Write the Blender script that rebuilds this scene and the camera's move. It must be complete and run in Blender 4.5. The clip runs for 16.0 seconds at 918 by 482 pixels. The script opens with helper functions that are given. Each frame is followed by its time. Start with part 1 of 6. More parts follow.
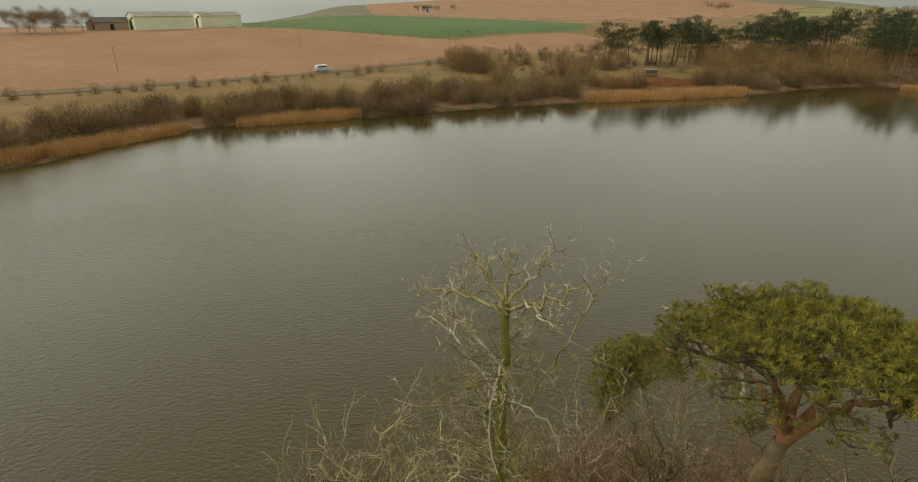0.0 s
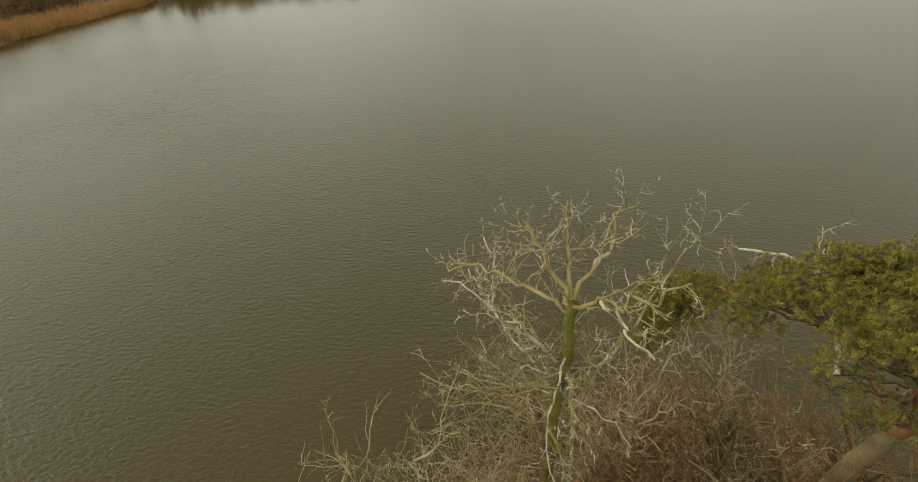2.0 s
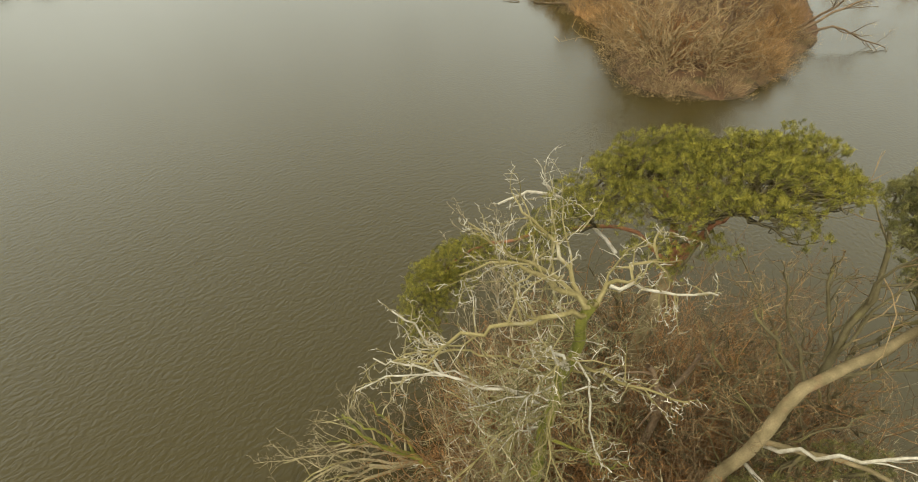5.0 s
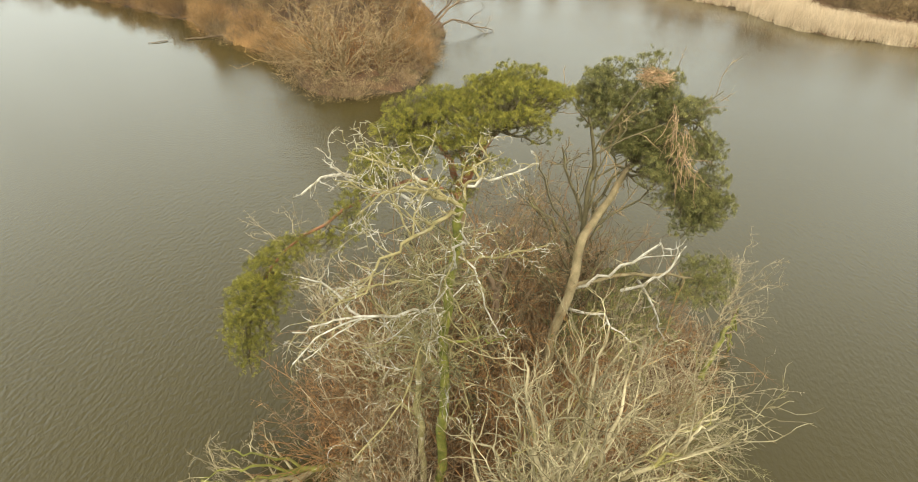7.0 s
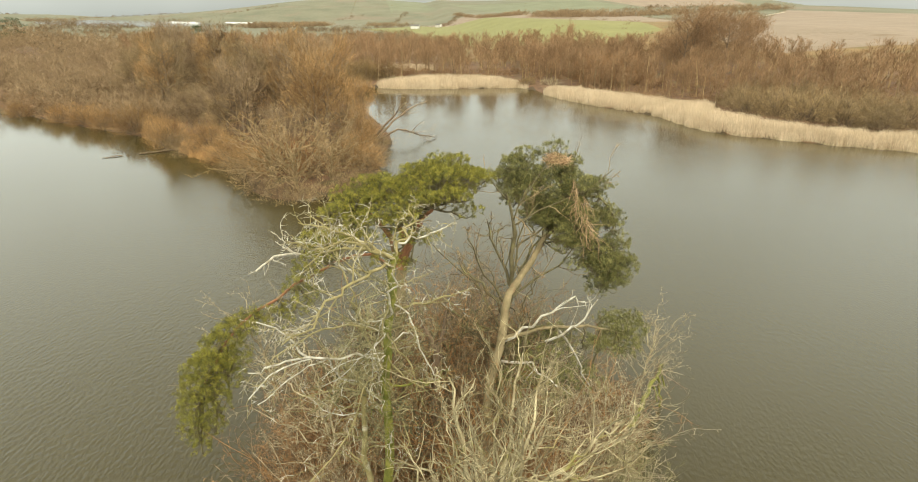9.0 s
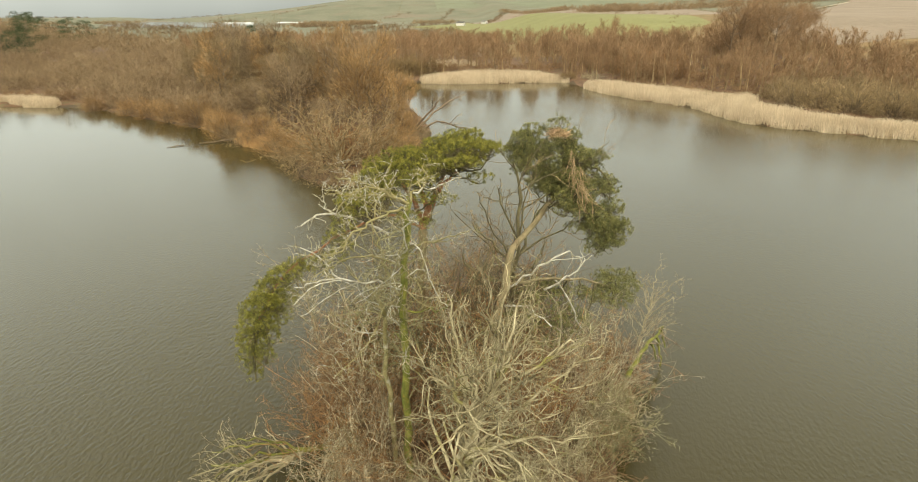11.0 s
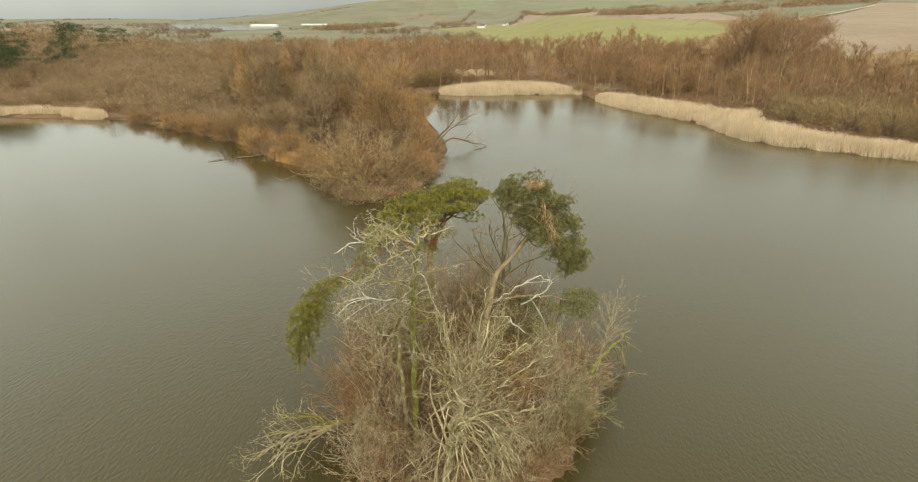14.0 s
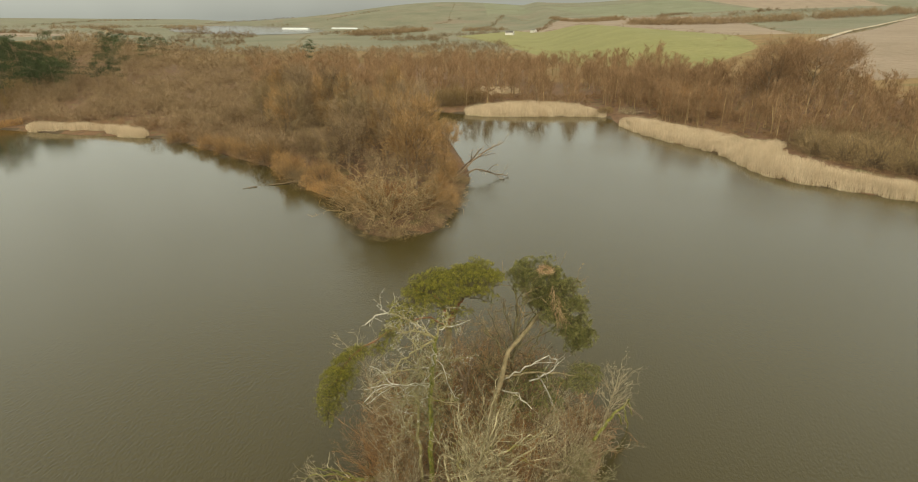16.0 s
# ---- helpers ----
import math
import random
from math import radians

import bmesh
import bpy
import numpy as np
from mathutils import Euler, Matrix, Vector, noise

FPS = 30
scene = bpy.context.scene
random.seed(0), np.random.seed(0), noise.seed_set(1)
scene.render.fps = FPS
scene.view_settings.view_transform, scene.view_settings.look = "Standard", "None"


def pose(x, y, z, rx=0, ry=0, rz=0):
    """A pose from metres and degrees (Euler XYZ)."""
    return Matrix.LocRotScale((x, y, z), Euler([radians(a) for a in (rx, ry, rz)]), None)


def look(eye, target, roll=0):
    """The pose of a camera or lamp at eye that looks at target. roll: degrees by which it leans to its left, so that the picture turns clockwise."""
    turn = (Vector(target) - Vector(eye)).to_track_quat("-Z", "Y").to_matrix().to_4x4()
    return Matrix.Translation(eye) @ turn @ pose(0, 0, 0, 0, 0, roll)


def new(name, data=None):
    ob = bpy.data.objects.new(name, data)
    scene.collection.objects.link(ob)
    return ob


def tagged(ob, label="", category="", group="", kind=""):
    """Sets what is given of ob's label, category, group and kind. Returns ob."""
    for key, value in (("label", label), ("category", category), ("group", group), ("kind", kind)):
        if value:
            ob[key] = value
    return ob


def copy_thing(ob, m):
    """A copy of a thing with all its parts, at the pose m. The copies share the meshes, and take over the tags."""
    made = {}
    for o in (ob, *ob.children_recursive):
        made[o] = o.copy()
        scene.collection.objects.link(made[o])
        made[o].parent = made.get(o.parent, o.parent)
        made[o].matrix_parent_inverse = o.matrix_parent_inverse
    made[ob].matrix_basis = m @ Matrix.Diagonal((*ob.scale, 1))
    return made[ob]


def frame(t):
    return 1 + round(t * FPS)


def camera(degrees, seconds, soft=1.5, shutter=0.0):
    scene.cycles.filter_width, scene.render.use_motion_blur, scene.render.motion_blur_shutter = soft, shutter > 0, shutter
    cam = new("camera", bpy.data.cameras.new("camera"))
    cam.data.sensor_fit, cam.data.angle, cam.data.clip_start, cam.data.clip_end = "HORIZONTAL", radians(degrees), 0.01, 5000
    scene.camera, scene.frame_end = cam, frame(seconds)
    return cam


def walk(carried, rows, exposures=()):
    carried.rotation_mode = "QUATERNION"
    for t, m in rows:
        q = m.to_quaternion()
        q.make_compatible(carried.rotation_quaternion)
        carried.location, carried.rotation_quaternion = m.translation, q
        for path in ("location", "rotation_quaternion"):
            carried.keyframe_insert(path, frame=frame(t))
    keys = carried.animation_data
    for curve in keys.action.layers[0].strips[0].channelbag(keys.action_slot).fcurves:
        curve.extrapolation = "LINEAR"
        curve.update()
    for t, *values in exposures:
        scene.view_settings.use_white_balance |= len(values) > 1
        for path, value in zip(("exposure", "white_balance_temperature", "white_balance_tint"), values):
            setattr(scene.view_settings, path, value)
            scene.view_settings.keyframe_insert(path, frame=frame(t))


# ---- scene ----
cam = camera(80.7, 16.0, 1.0)
PATH = [
    (0, (1.151, 2.158, 25.395), (1.03, 3.992, 24.607), -0.1),
    (0.5, (0.823, 3.327, 25.498), (0.702, 5.131, 24.644), -0.2),
    (1, (0.442, 4.582, 25.507), (0.328, 6.327, 24.537), -0.1),
    (1.5, (-0.005, 6.213, 25.708), (-0.1, 7.86, 24.577), -0.6),
    (2, (-0.327, 7.467, 25.765), (-0.432, 9.058, 24.557), -2.1),
    (2.5, (-0.765, 8.896, 25.774), (-0.871, 10.471, 24.546), -2.1),
    (3, (-1.555, 10.056, 25.813), (-1.53, 11.625, 24.573), -1.6),
    (3.5, (-2.823, 10.935, 25.713), (-2.441, 12.469, 24.487), -1.0),
    (4, (-4.588, 11.949, 25.756), (-3.802, 13.321, 24.532), 1.3),
    (4.5, (-5.836, 12.897, 25.745), (-4.816, 14.085, 24.501), 1.3),
    (5, (-7.425, 13.727, 25.44), (-6.131, 14.667, 24.24), 2.2),
    (5.2, (-7.987, 13.949, 25.398), (-6.603, 14.77, 24.21), 1.7),
    (7.3, (-12.466, 16.545, 24.583), (-10.794, 16.524, 23.486), 1.5),
    (7.5, (-12.802, 16.509, 24.595), (-11.131, 16.477, 23.498), 1.5),
    (8, (-13.445, 16.311, 24.733), (-11.68, 16.239, 23.796), 1.0),
    (8.5, (-14.516, 16.157, 24.671), (-12.669, 16.026, 23.913), 1.0),
    (8.7, (-14.926, 15.939, 24.659), (-13.081, 15.794, 23.901), 0.9),
    (10.8, (-19.98, 14.362, 24.53), (-18.134, 14.349, 23.761), -0.2),
    (11, (-20.552, 14.187, 24.477), (-18.706, 14.202, 23.708), -0.1),
    (11.5, (-22.099, 13.858, 24.439), (-20.253, 13.905, 23.67), -0.1),
    (12, (-23.666, 13.493, 24.445), (-21.82, 13.558, 23.678), -0.1),
    (12.5, (-25.311, 13.275, 24.697), (-23.467, 13.343, 23.927), -0.1),
    (13, (-26.662, 12.989, 25.662), (-24.816, 13.049, 24.893), -0.1),
    (13.5, (-27.958, 12.764, 27.649), (-26.113, 12.832, 26.88), -0.1),
    (14, (-28.707, 12.548, 29.946), (-26.863, 12.633, 29.177), -0.2),
    (14.5, (-29.033, 12.334, 31.983), (-27.19, 12.439, 31.213), -0.2),
    (15, (-29.36, 12.099, 33.903), (-27.518, 12.228, 33.136), -0.0),
    (15.5, (-29.88, 12.074, 35.809), (-28.039, 12.221, 35.043), 0.2),
    (16, (-30.101, 12.103, 37.396), (-28.259, 12.271, 36.635), 0.4),
]
walk(cam, [(t, look(eye, target, roll)) for t, eye, target, roll in PATH],
     [(0, -0.55, 7950, 9), (2.5, -0.27, 7900, 9), (5.0, 0.21, 7700, 9), (7.5, 0.72, 7300, 10), (8.5, 0.68, 7350, 9), (11, 0.47, 7450, 8), (12.5, 0.46, 7450, 8), (14.5, 0.29, 7550, 8), (16, 0.07, 7800, 8)])

# ---- world, sun ----
SUN_EL, SUN_AZ = 40.0, 262.0
world = bpy.data.worlds.new("world")
scene.world = world
world.use_nodes = True
wn = world.node_tree
sky = wn.nodes.new("ShaderNodeTexSky")
sky.sky_type, sky.sun_disc = "NISHITA", False
sky.sun_elevation, sky.sun_rotation = radians(SUN_EL), radians(SUN_AZ)
sky.air_density, sky.dust_density, sky.ozone_density = 1.0, 6.0, 1.0
grey = wn.nodes.new("ShaderNodeHueSaturation")
grey.inputs["Saturation"].default_value = 0.12
overcast = wn.nodes.new("ShaderNodeValToRGB")
stops = ((0.0, (0.26, 0.295, 0.30)), (0.05, (0.37, 0.405, 0.405)), (0.14, (0.64, 0.725, 0.735)), (0.42, (1.0, 1.125, 1.13)), (0.6, (0.95, 1.03, 1.0)), (0.8, (0.66, 0.66, 0.60)), (1.0, (0.60, 0.565, 0.49)))
while len(overcast.color_ramp.elements) < len(stops):
    overcast.color_ramp.elements.new(0.5)
for stop, (at, colour) in zip(overcast.color_ramp.elements, stops):
    stop.position, stop.color = at, (*colour, 1)
direction = wn.nodes.new("ShaderNodeTexCoord")
split = wn.nodes.new("ShaderNodeSeparateXYZ")
billow = wn.nodes.new("ShaderNodeTexNoise")
billow.inputs["Scale"].default_value, billow.inputs["Detail"].default_value = 2.5, 4.0
wn.links.new(direction.outputs["Generated"], split.inputs[0])
wn.links.new(direction.outputs["Generated"], billow.inputs["Vector"])
wn.links.new(split.outputs["Z"], overcast.inputs["Fac"])
lumpy = wn.nodes.new("ShaderNodeMapRange")
lumpy.inputs["From Min"].default_value, lumpy.inputs["From Max"].default_value = 0.3, 0.7
lumpy.inputs["To Min"].default_value, lumpy.inputs["To Max"].default_value = 19.0, 25.0
wn.links.new(billow.outputs["Fac"], lumpy.inputs["Value"])
bright = wn.nodes.new("ShaderNodeVectorMath")
bright.operation = "SCALE"
wn.links.new(overcast.outputs["Color"], bright.inputs[0])
toward = wn.nodes.new("ShaderNodeVectorMath")
toward.operation = "DOT_PRODUCT"
toward.inputs[1].default_value = (-0.95, 0.312, 0)
wn.links.new(direction.outputs["Generated"], toward.inputs[0])
glow = wn.nodes.new("ShaderNodeMath")
glow.operation = "MULTIPLY_ADD"
glow.inputs[1].default_value, glow.inputs[2].default_value = 0.33, 1.0
wn.links.new(toward.outputs["Value"], glow.inputs[0])
lit = wn.nodes.new("ShaderNodeMath")
lit.operation = "MULTIPLY"
wn.links.new(lumpy.outputs["Result"], lit.inputs[0])
wn.links.new(glow.outputs[0], lit.inputs[1])
wn.links.new(lit.outputs[0], bright.inputs["Scale"])
cloud = wn.nodes.new("ShaderNodeMix")
cloud.data_type = "RGBA"
cloud.inputs["Factor"].default_value = 0.85
back = wn.nodes["Background"]
back.inputs["Strength"].default_value = 0.085
wn.links.new(sky.outputs["Color"], grey.inputs["Color"])
wn.links.new(grey.outputs["Color"], cloud.inputs["A"])
wn.links.new(bright.outputs[0], cloud.inputs["B"])
wn.links.new(cloud.outputs["Result"], back.inputs["Color"])
sun = new("sun", bpy.data.lights.new("sun", "SUN"))
sun.data.energy, sun.data.angle, sun.data.color = 1.1, radians(25), (1.0, 0.95, 0.86)
az = radians(SUN_AZ)
sun.matrix_world = look(Vector((math.sin(az), math.cos(az), math.tan(radians(SUN_EL)))) * 300, (0, 0, 0))


# ---- materials ----
def material(name, dark, light, size=1.0, rough=0.85, bump=0.3, fine=0.35, vary=0.0, third=None, third_at=0.55, object_vary=0.0, spec=0.25):
    """Two colours in patches of the given size in metres, grain at a tenth of it, bump, and a shift from piece to piece."""
    m = bpy.data.materials.new(name)
    m.use_nodes = True
    t = m.node_tree
    bsdf = t.nodes["Principled BSDF"]
    bsdf.inputs["Roughness"].default_value = rough
    bsdf.inputs["Specular IOR Level"].default_value = spec
    where = t.nodes.new("ShaderNodeNewGeometry")

    def noise_at(scale, detail):
        n = t.nodes.new("ShaderNodeTexNoise")
        n.inputs["Scale"].default_value, n.inputs["Detail"].default_value = scale, detail
        t.links.new(where.outputs["Position"], n.inputs["Vector"])
        return n.outputs["Fac"]

    def span(value, a, b):
        r = t.nodes.new("ShaderNodeMapRange")
        r.inputs["From Min"].default_value, r.inputs["From Max"].default_value = a, b
        t.links.new(value, r.inputs["Value"])
        return r.outputs["Result"]

    def mix(f, a, b):
        n = t.nodes.new("ShaderNodeMix")
        n.data_type = "RGBA"
        t.links.new(f, n.inputs["Factor"])
        for key, v in (("A", a), ("B", b)):
            if isinstance(v, tuple):
                n.inputs[key].default_value = (*v, 1)
            else:
                t.links.new(v, n.inputs[key])
        return n.outputs["Result"]

    big, small = noise_at(1 / size, 5.0), noise_at(10 / size, 6.0)
    colour = mix(span(big, 0.32, 0.68), dark, light)
    if third:
        colour = mix(span(noise_at(0.6 / size, 4.0), third_at, third_at + 0.12), colour, third)
    shift = t.nodes.new("ShaderNodeHueSaturation")
    t.links.new(colour, shift.inputs["Color"])
    value = t.nodes.new("ShaderNodeMath")
    value.operation = "MULTIPLY_ADD"
    t.links.new(small, value.inputs[0])
    value.inputs[1].default_value, value.inputs[2].default_value = 2 * fine, 1 - fine
    out = value.outputs[0]
    for amount, source in ((vary, "island"), (object_vary, "object")):
        if amount:
            rnd = where.outputs["Random Per Island"] if source == "island" else t.nodes.new("ShaderNodeObjectInfo").outputs["Random"]
            more = t.nodes.new("ShaderNodeMath")
            more.operation = "MULTIPLY_ADD"
            t.links.new(rnd, more.inputs[0])
            more.inputs[1].default_value, more.inputs[2].default_value = 2 * amount, 1 - amount
            times = t.nodes.new("ShaderNodeMath")
            times.operation = "MULTIPLY"
            t.links.new(out, times.inputs[0])
            t.links.new(more.outputs[0], times.inputs[1])
            out = times.outputs[0]
    t.links.new(out, shift.inputs["Value"])
    t.links.new(shift.outputs["Color"], bsdf.inputs["Base Color"])
    if bump:
        b = t.nodes.new("ShaderNodeBump")
        b.inputs["Strength"].default_value, b.inputs["Distance"].default_value = bump, 0.05 * size
        t.links.new(small, b.inputs["Height"])
        t.links.new(b.outputs["Normal"], bsdf.inputs["Normal"])
    return m


def water_material():
    m = bpy.data.materials.new("lake_water")
    m.use_nodes = True
    t = m.node_tree
    bsdf = t.nodes["Principled BSDF"]
    bsdf.inputs["Base Color"].default_value = (0.0430, 0.0342, 0.0098, 1)
    bsdf.inputs["Roughness"].default_value = 0.06
    bsdf.inputs["IOR"].default_value = 1.38
    where = t.nodes.new("ShaderNodeNewGeometry")
    turn = t.nodes.new("ShaderNodeMapping")
    turn.inputs["Rotation"].default_value = (0, 0, radians(12))
    turn.inputs["Scale"].default_value = (0.62, 1.0, 1.0)
    t.links.new(where.outputs["Position"], turn.inputs["Vector"])
    ripple = t.nodes.new("ShaderNodeTexNoise")
    ripple.inputs["Scale"].default_value, ripple.inputs["Detail"].default_value, ripple.inputs["Distortion"].default_value = 3.8, 3.0, 0.4
    t.links.new(turn.outputs["Vector"], ripple.inputs["Vector"])
    gust = t.nodes.new("ShaderNodeTexNoise")
    gust.inputs["Scale"].default_value, gust.inputs["Detail"].default_value = 0.03, 3.0
    t.links.new(where.outputs["Position"], gust.inputs["Vector"])
    calm = t.nodes.new("ShaderNodeMapRange")
    calm.inputs["From Min"].default_value, calm.inputs["From Max"].default_value = 0.35, 0.65
    calm.inputs["To Min"].default_value, calm.inputs["To Max"].default_value = 0.30, 0.55
    t.links.new(gust.outputs["Fac"], calm.inputs["Value"])
    b = t.nodes.new("ShaderNodeBump")
    b.inputs["Distance"].default_value = 0.17
    place = t.nodes.new("ShaderNodeSeparateXYZ")
    t.links.new(where.outputs["Position"], place.inputs[0])
    lee = t.nodes.new("ShaderNodeMapRange")
    lee.inputs["From Min"].default_value, lee.inputs["From Max"].default_value = 46.0, 88.0
    lee.inputs["To Min"].default_value, lee.inputs["To Max"].default_value = 1.0, 0.10
    inshore = t.nodes.new("ShaderNodeMath")
    inshore.operation = "MULTIPLY_ADD"
    inshore.inputs[1].default_value = 0.45
    t.links.new(place.outputs["X"], inshore.inputs[0])
    t.links.new(place.outputs["Y"], inshore.inputs[2])
    t.links.new(inshore.outputs[0], lee.inputs["Value"])
    sheltered = t.nodes.new("ShaderNodeMath")
    sheltered.operation = "MULTIPLY"
    t.links.new(calm.outputs["Result"], sheltered.inputs[0])
    t.links.new(lee.outputs["Result"], sheltered.inputs[1])
    south = t.nodes.new("ShaderNodeMapRange")
    south.inputs["From Min"].default_value, south.inputs["From Max"].default_value = 2.0, 24.0
    south.inputs["To Min"].default_value, south.inputs["To Max"].default_value = 0.42, 1.0
    t.links.new(place.outputs["Y"], south.inputs["Value"])
    both = t.nodes.new("ShaderNodeMath")
    both.operation = "MULTIPLY"
    t.links.new(sheltered.outputs[0], both.inputs[0])
    t.links.new(south.outputs["Result"], both.inputs[1])
    t.links.new(both.outputs[0], b.inputs["Strength"])
    t.links.new(ripple.outputs["Fac"], b.inputs["Height"])
    t.links.new(b.outputs["Normal"], bsdf.inputs["Normal"])
    return m


WATER = water_material()
GRASS = material("rough_grass", (0.138, 0.086, 0.034), (0.215, 0.135, 0.055), 9, third=(0.115, 0.10, 0.033), fine=0.45)
PLOUGH = material("ploughed_soil", (0.225, 0.122, 0.066), (0.295, 0.168, 0.096), 30, fine=0.22, third=(0.26, 0.145, 0.08))
PLOUGH_PALE = material("pale_stubble", (0.20, 0.15, 0.105), (0.245, 0.188, 0.138), 40, fine=0.2)
CROP = material("winter_crop", (0.055, 0.105, 0.03), (0.075, 0.135, 0.04), 40, fine=0.2)
CROP_PALE = material("young_grass", (0.16, 0.155, 0.054), (0.195, 0.185, 0.07), 50, fine=0.2)
# green of the farthest fields, greyed: distance haze put into the base colour
MEADOW_HAZED = material("hazed_meadow", (0.13, 0.138, 0.083), (0.162, 0.168, 0.105), 90, fine=0.2)
LITTER = material("leaf_litter", (0.09, 0.05, 0.027), (0.17, 0.096, 0.052), 3, third=(0.12, 0.095, 0.042))
MUD = material("lake_bed_mud", (0.05, 0.035, 0.02), (0.08, 0.055, 0.03), 2)
ASPHALT = material("asphalt", (0.10, 0.085, 0.066), (0.15, 0.128, 0.10), 3)
BARK = material("brown_bark", (0.125, 0.085, 0.052), (0.20, 0.145, 0.095), 1.0, vary=0.3, object_vary=0.2)
TWIG_BROWN = material("brown_twigs", (0.152, 0.102, 0.056), (0.245, 0.171, 0.098), 6, vary=0.4, bump=0, object_vary=0.2)
TWIG_GOLD = material("golden_brown_twigs", (0.215, 0.122, 0.05), (0.35, 0.215, 0.095), 5, vary=0.4, bump=0, object_vary=0.25)
TWIG_OLIVE = material("olive_twigs", (0.155, 0.104, 0.045), (0.245, 0.165, 0.075), 6, vary=0.4, bump=0, object_vary=0.25)
TWIG_RED = material("reddish_twigs", (0.19, 0.096, 0.038), (0.35, 0.186, 0.077), 3, vary=0.45, bump=0, object_vary=0.2)
TWIG_PALE = material("pale_lichened_twigs", (0.15, 0.117, 0.058), (0.425, 0.368, 0.23), 0.7, vary=0.5, bump=0.2, third=(0.205, 0.18, 0.06), third_at=0.57)
TRACK = material("pale_farm_track", (0.36, 0.30, 0.22), (0.44, 0.37, 0.28), 6)
TWIG_TAN = material("tan_twigs", (0.18, 0.122, 0.06), (0.325, 0.235, 0.127), 1.2, vary=0.45, bump=0, object_vary=0.25)
TWIG_RUSSET = material("russet_twigs", (0.182, 0.11, 0.056), (0.288, 0.176, 0.095), 7, vary=0.4, bump=0)
TWIG_LICHEN = material("grey_green_lichened_twigs", (0.138, 0.122, 0.052), (0.28, 0.252, 0.135), 0.9, vary=0.45, bump=0)
TWIG_GREY = material("grey_twigs", (0.245, 0.195, 0.115), (0.44, 0.37, 0.24), 0.8, vary=0.45, bump=0)
BARK_DARK = material("dark_olive_bark", (0.085, 0.07, 0.035), (0.155, 0.13, 0.07), 0.6, third=(0.17, 0.15, 0.06), bump=0.5)
MOSSY = material("mossy_bark", (0.085, 0.095, 0.018), (0.215, 0.205, 0.045), 0.5, third=(0.34, 0.215, 0.035), third_at=0.64, bump=0.6)
DEADWOOD = material("lichened_deadwood", (0.16, 0.132, 0.05), (0.31, 0.262, 0.13), 0.6, third=(0.46, 0.42, 0.33), third_at=0.61, bump=0.5)
WHITED = material("whitened_deadwood", (0.24, 0.21, 0.14), (0.56, 0.53, 0.46), 0.35, bump=0.4, vary=0.2)
PINE_BARK = material("red_pine_bark", (0.19, 0.082, 0.042), (0.34, 0.165, 0.085), 0.5, third=(0.20, 0.16, 0.085), third_at=0.6, bump=0.7)
TAN_BARK = material("tan_pine_bark", (0.145, 0.115, 0.06), (0.26, 0.205, 0.115), 0.5, third=(0.22, 0.145, 0.08), third_at=0.6, bump=0.7)
NEEDLES = material("pine_needles", (0.055, 0.06, 0.009), (0.305, 0.275, 0.048), 0.35, vary=0.5, bump=0, rough=0.6)
NEEDLES_DARK = material("dark_pine_needles", (0.058, 0.064, 0.02), (0.265, 0.245, 0.082), 0.35, vary=0.5, bump=0, rough=0.6)
NEEDLES_FAR = material("far_pine_needles", (0.025, 0.04, 0.014), (0.055, 0.07, 0.026), 3, vary=0.4, bump=0, object_vary=0.2)
RUST = material("rusty_dead_needles", (0.30, 0.185, 0.095), (0.43, 0.30, 0.175), 0.4, vary=0.3, bump=0)
REED_NORTH = material("russet_reeds", (0.38, 0.215, 0.09), (0.49, 0.295, 0.132), 4, vary=0.3, bump=0)
REED_EAST = material("buff_reeds", (0.46, 0.355, 0.235), (0.59, 0.475, 0.33), 4, vary=0.25, bump=0)
BRACKEN = material("dead_bracken", (0.24, 0.09, 0.04), (0.33, 0.15, 0.07), 2, vary=0.35, bump=0)
SHEET = material("pale_green_cladding", (0.56, 0.60, 0.46), (0.64, 0.68, 0.53), 6, fine=0.08, bump=0.1)
ROOF_GREY = material("fibre_cement_roof", (0.44, 0.45, 0.38), (0.52, 0.53, 0.45), 5, fine=0.12)
BRICK_RED = material("weathered_red_brick", (0.31, 0.215, 0.16), (0.38, 0.27, 0.21), 3)
STONE_PALE = material("pale_render", (0.55, 0.52, 0.46), (0.63, 0.60, 0.54), 3, fine=0.1)
SLATE = material("weathered_slate", (0.20, 0.185, 0.17), (0.26, 0.24, 0.22), 2)
DARK = material("dark_opening", (0.015, 0.015, 0.017), (0.03, 0.03, 0.03), 2, bump=0)
TIMBER = material("weathered_timber", (0.17, 0.12, 0.08), (0.26, 0.20, 0.14), 0.6)
VAN_BLUE = material("pale_blue_paint", (0.35, 0.50, 0.62), (0.40, 0.55, 0.66), 2, rough=0.35, fine=0.05, bump=0)
VAN_WHITE = material("white_paint", (0.72, 0.73, 0.73), (0.78, 0.79, 0.79), 2, rough=0.35, fine=0.05, bump=0)
RUBBER = material("rubber", (0.02, 0.02, 0.02), (0.03, 0.03, 0.03), 0.5)
WINDOW = material("dark_glass", (0.02, 0.025, 0.03), (0.03, 0.035, 0.04), 1, rough=0.1, bump=0, spec=0.6)
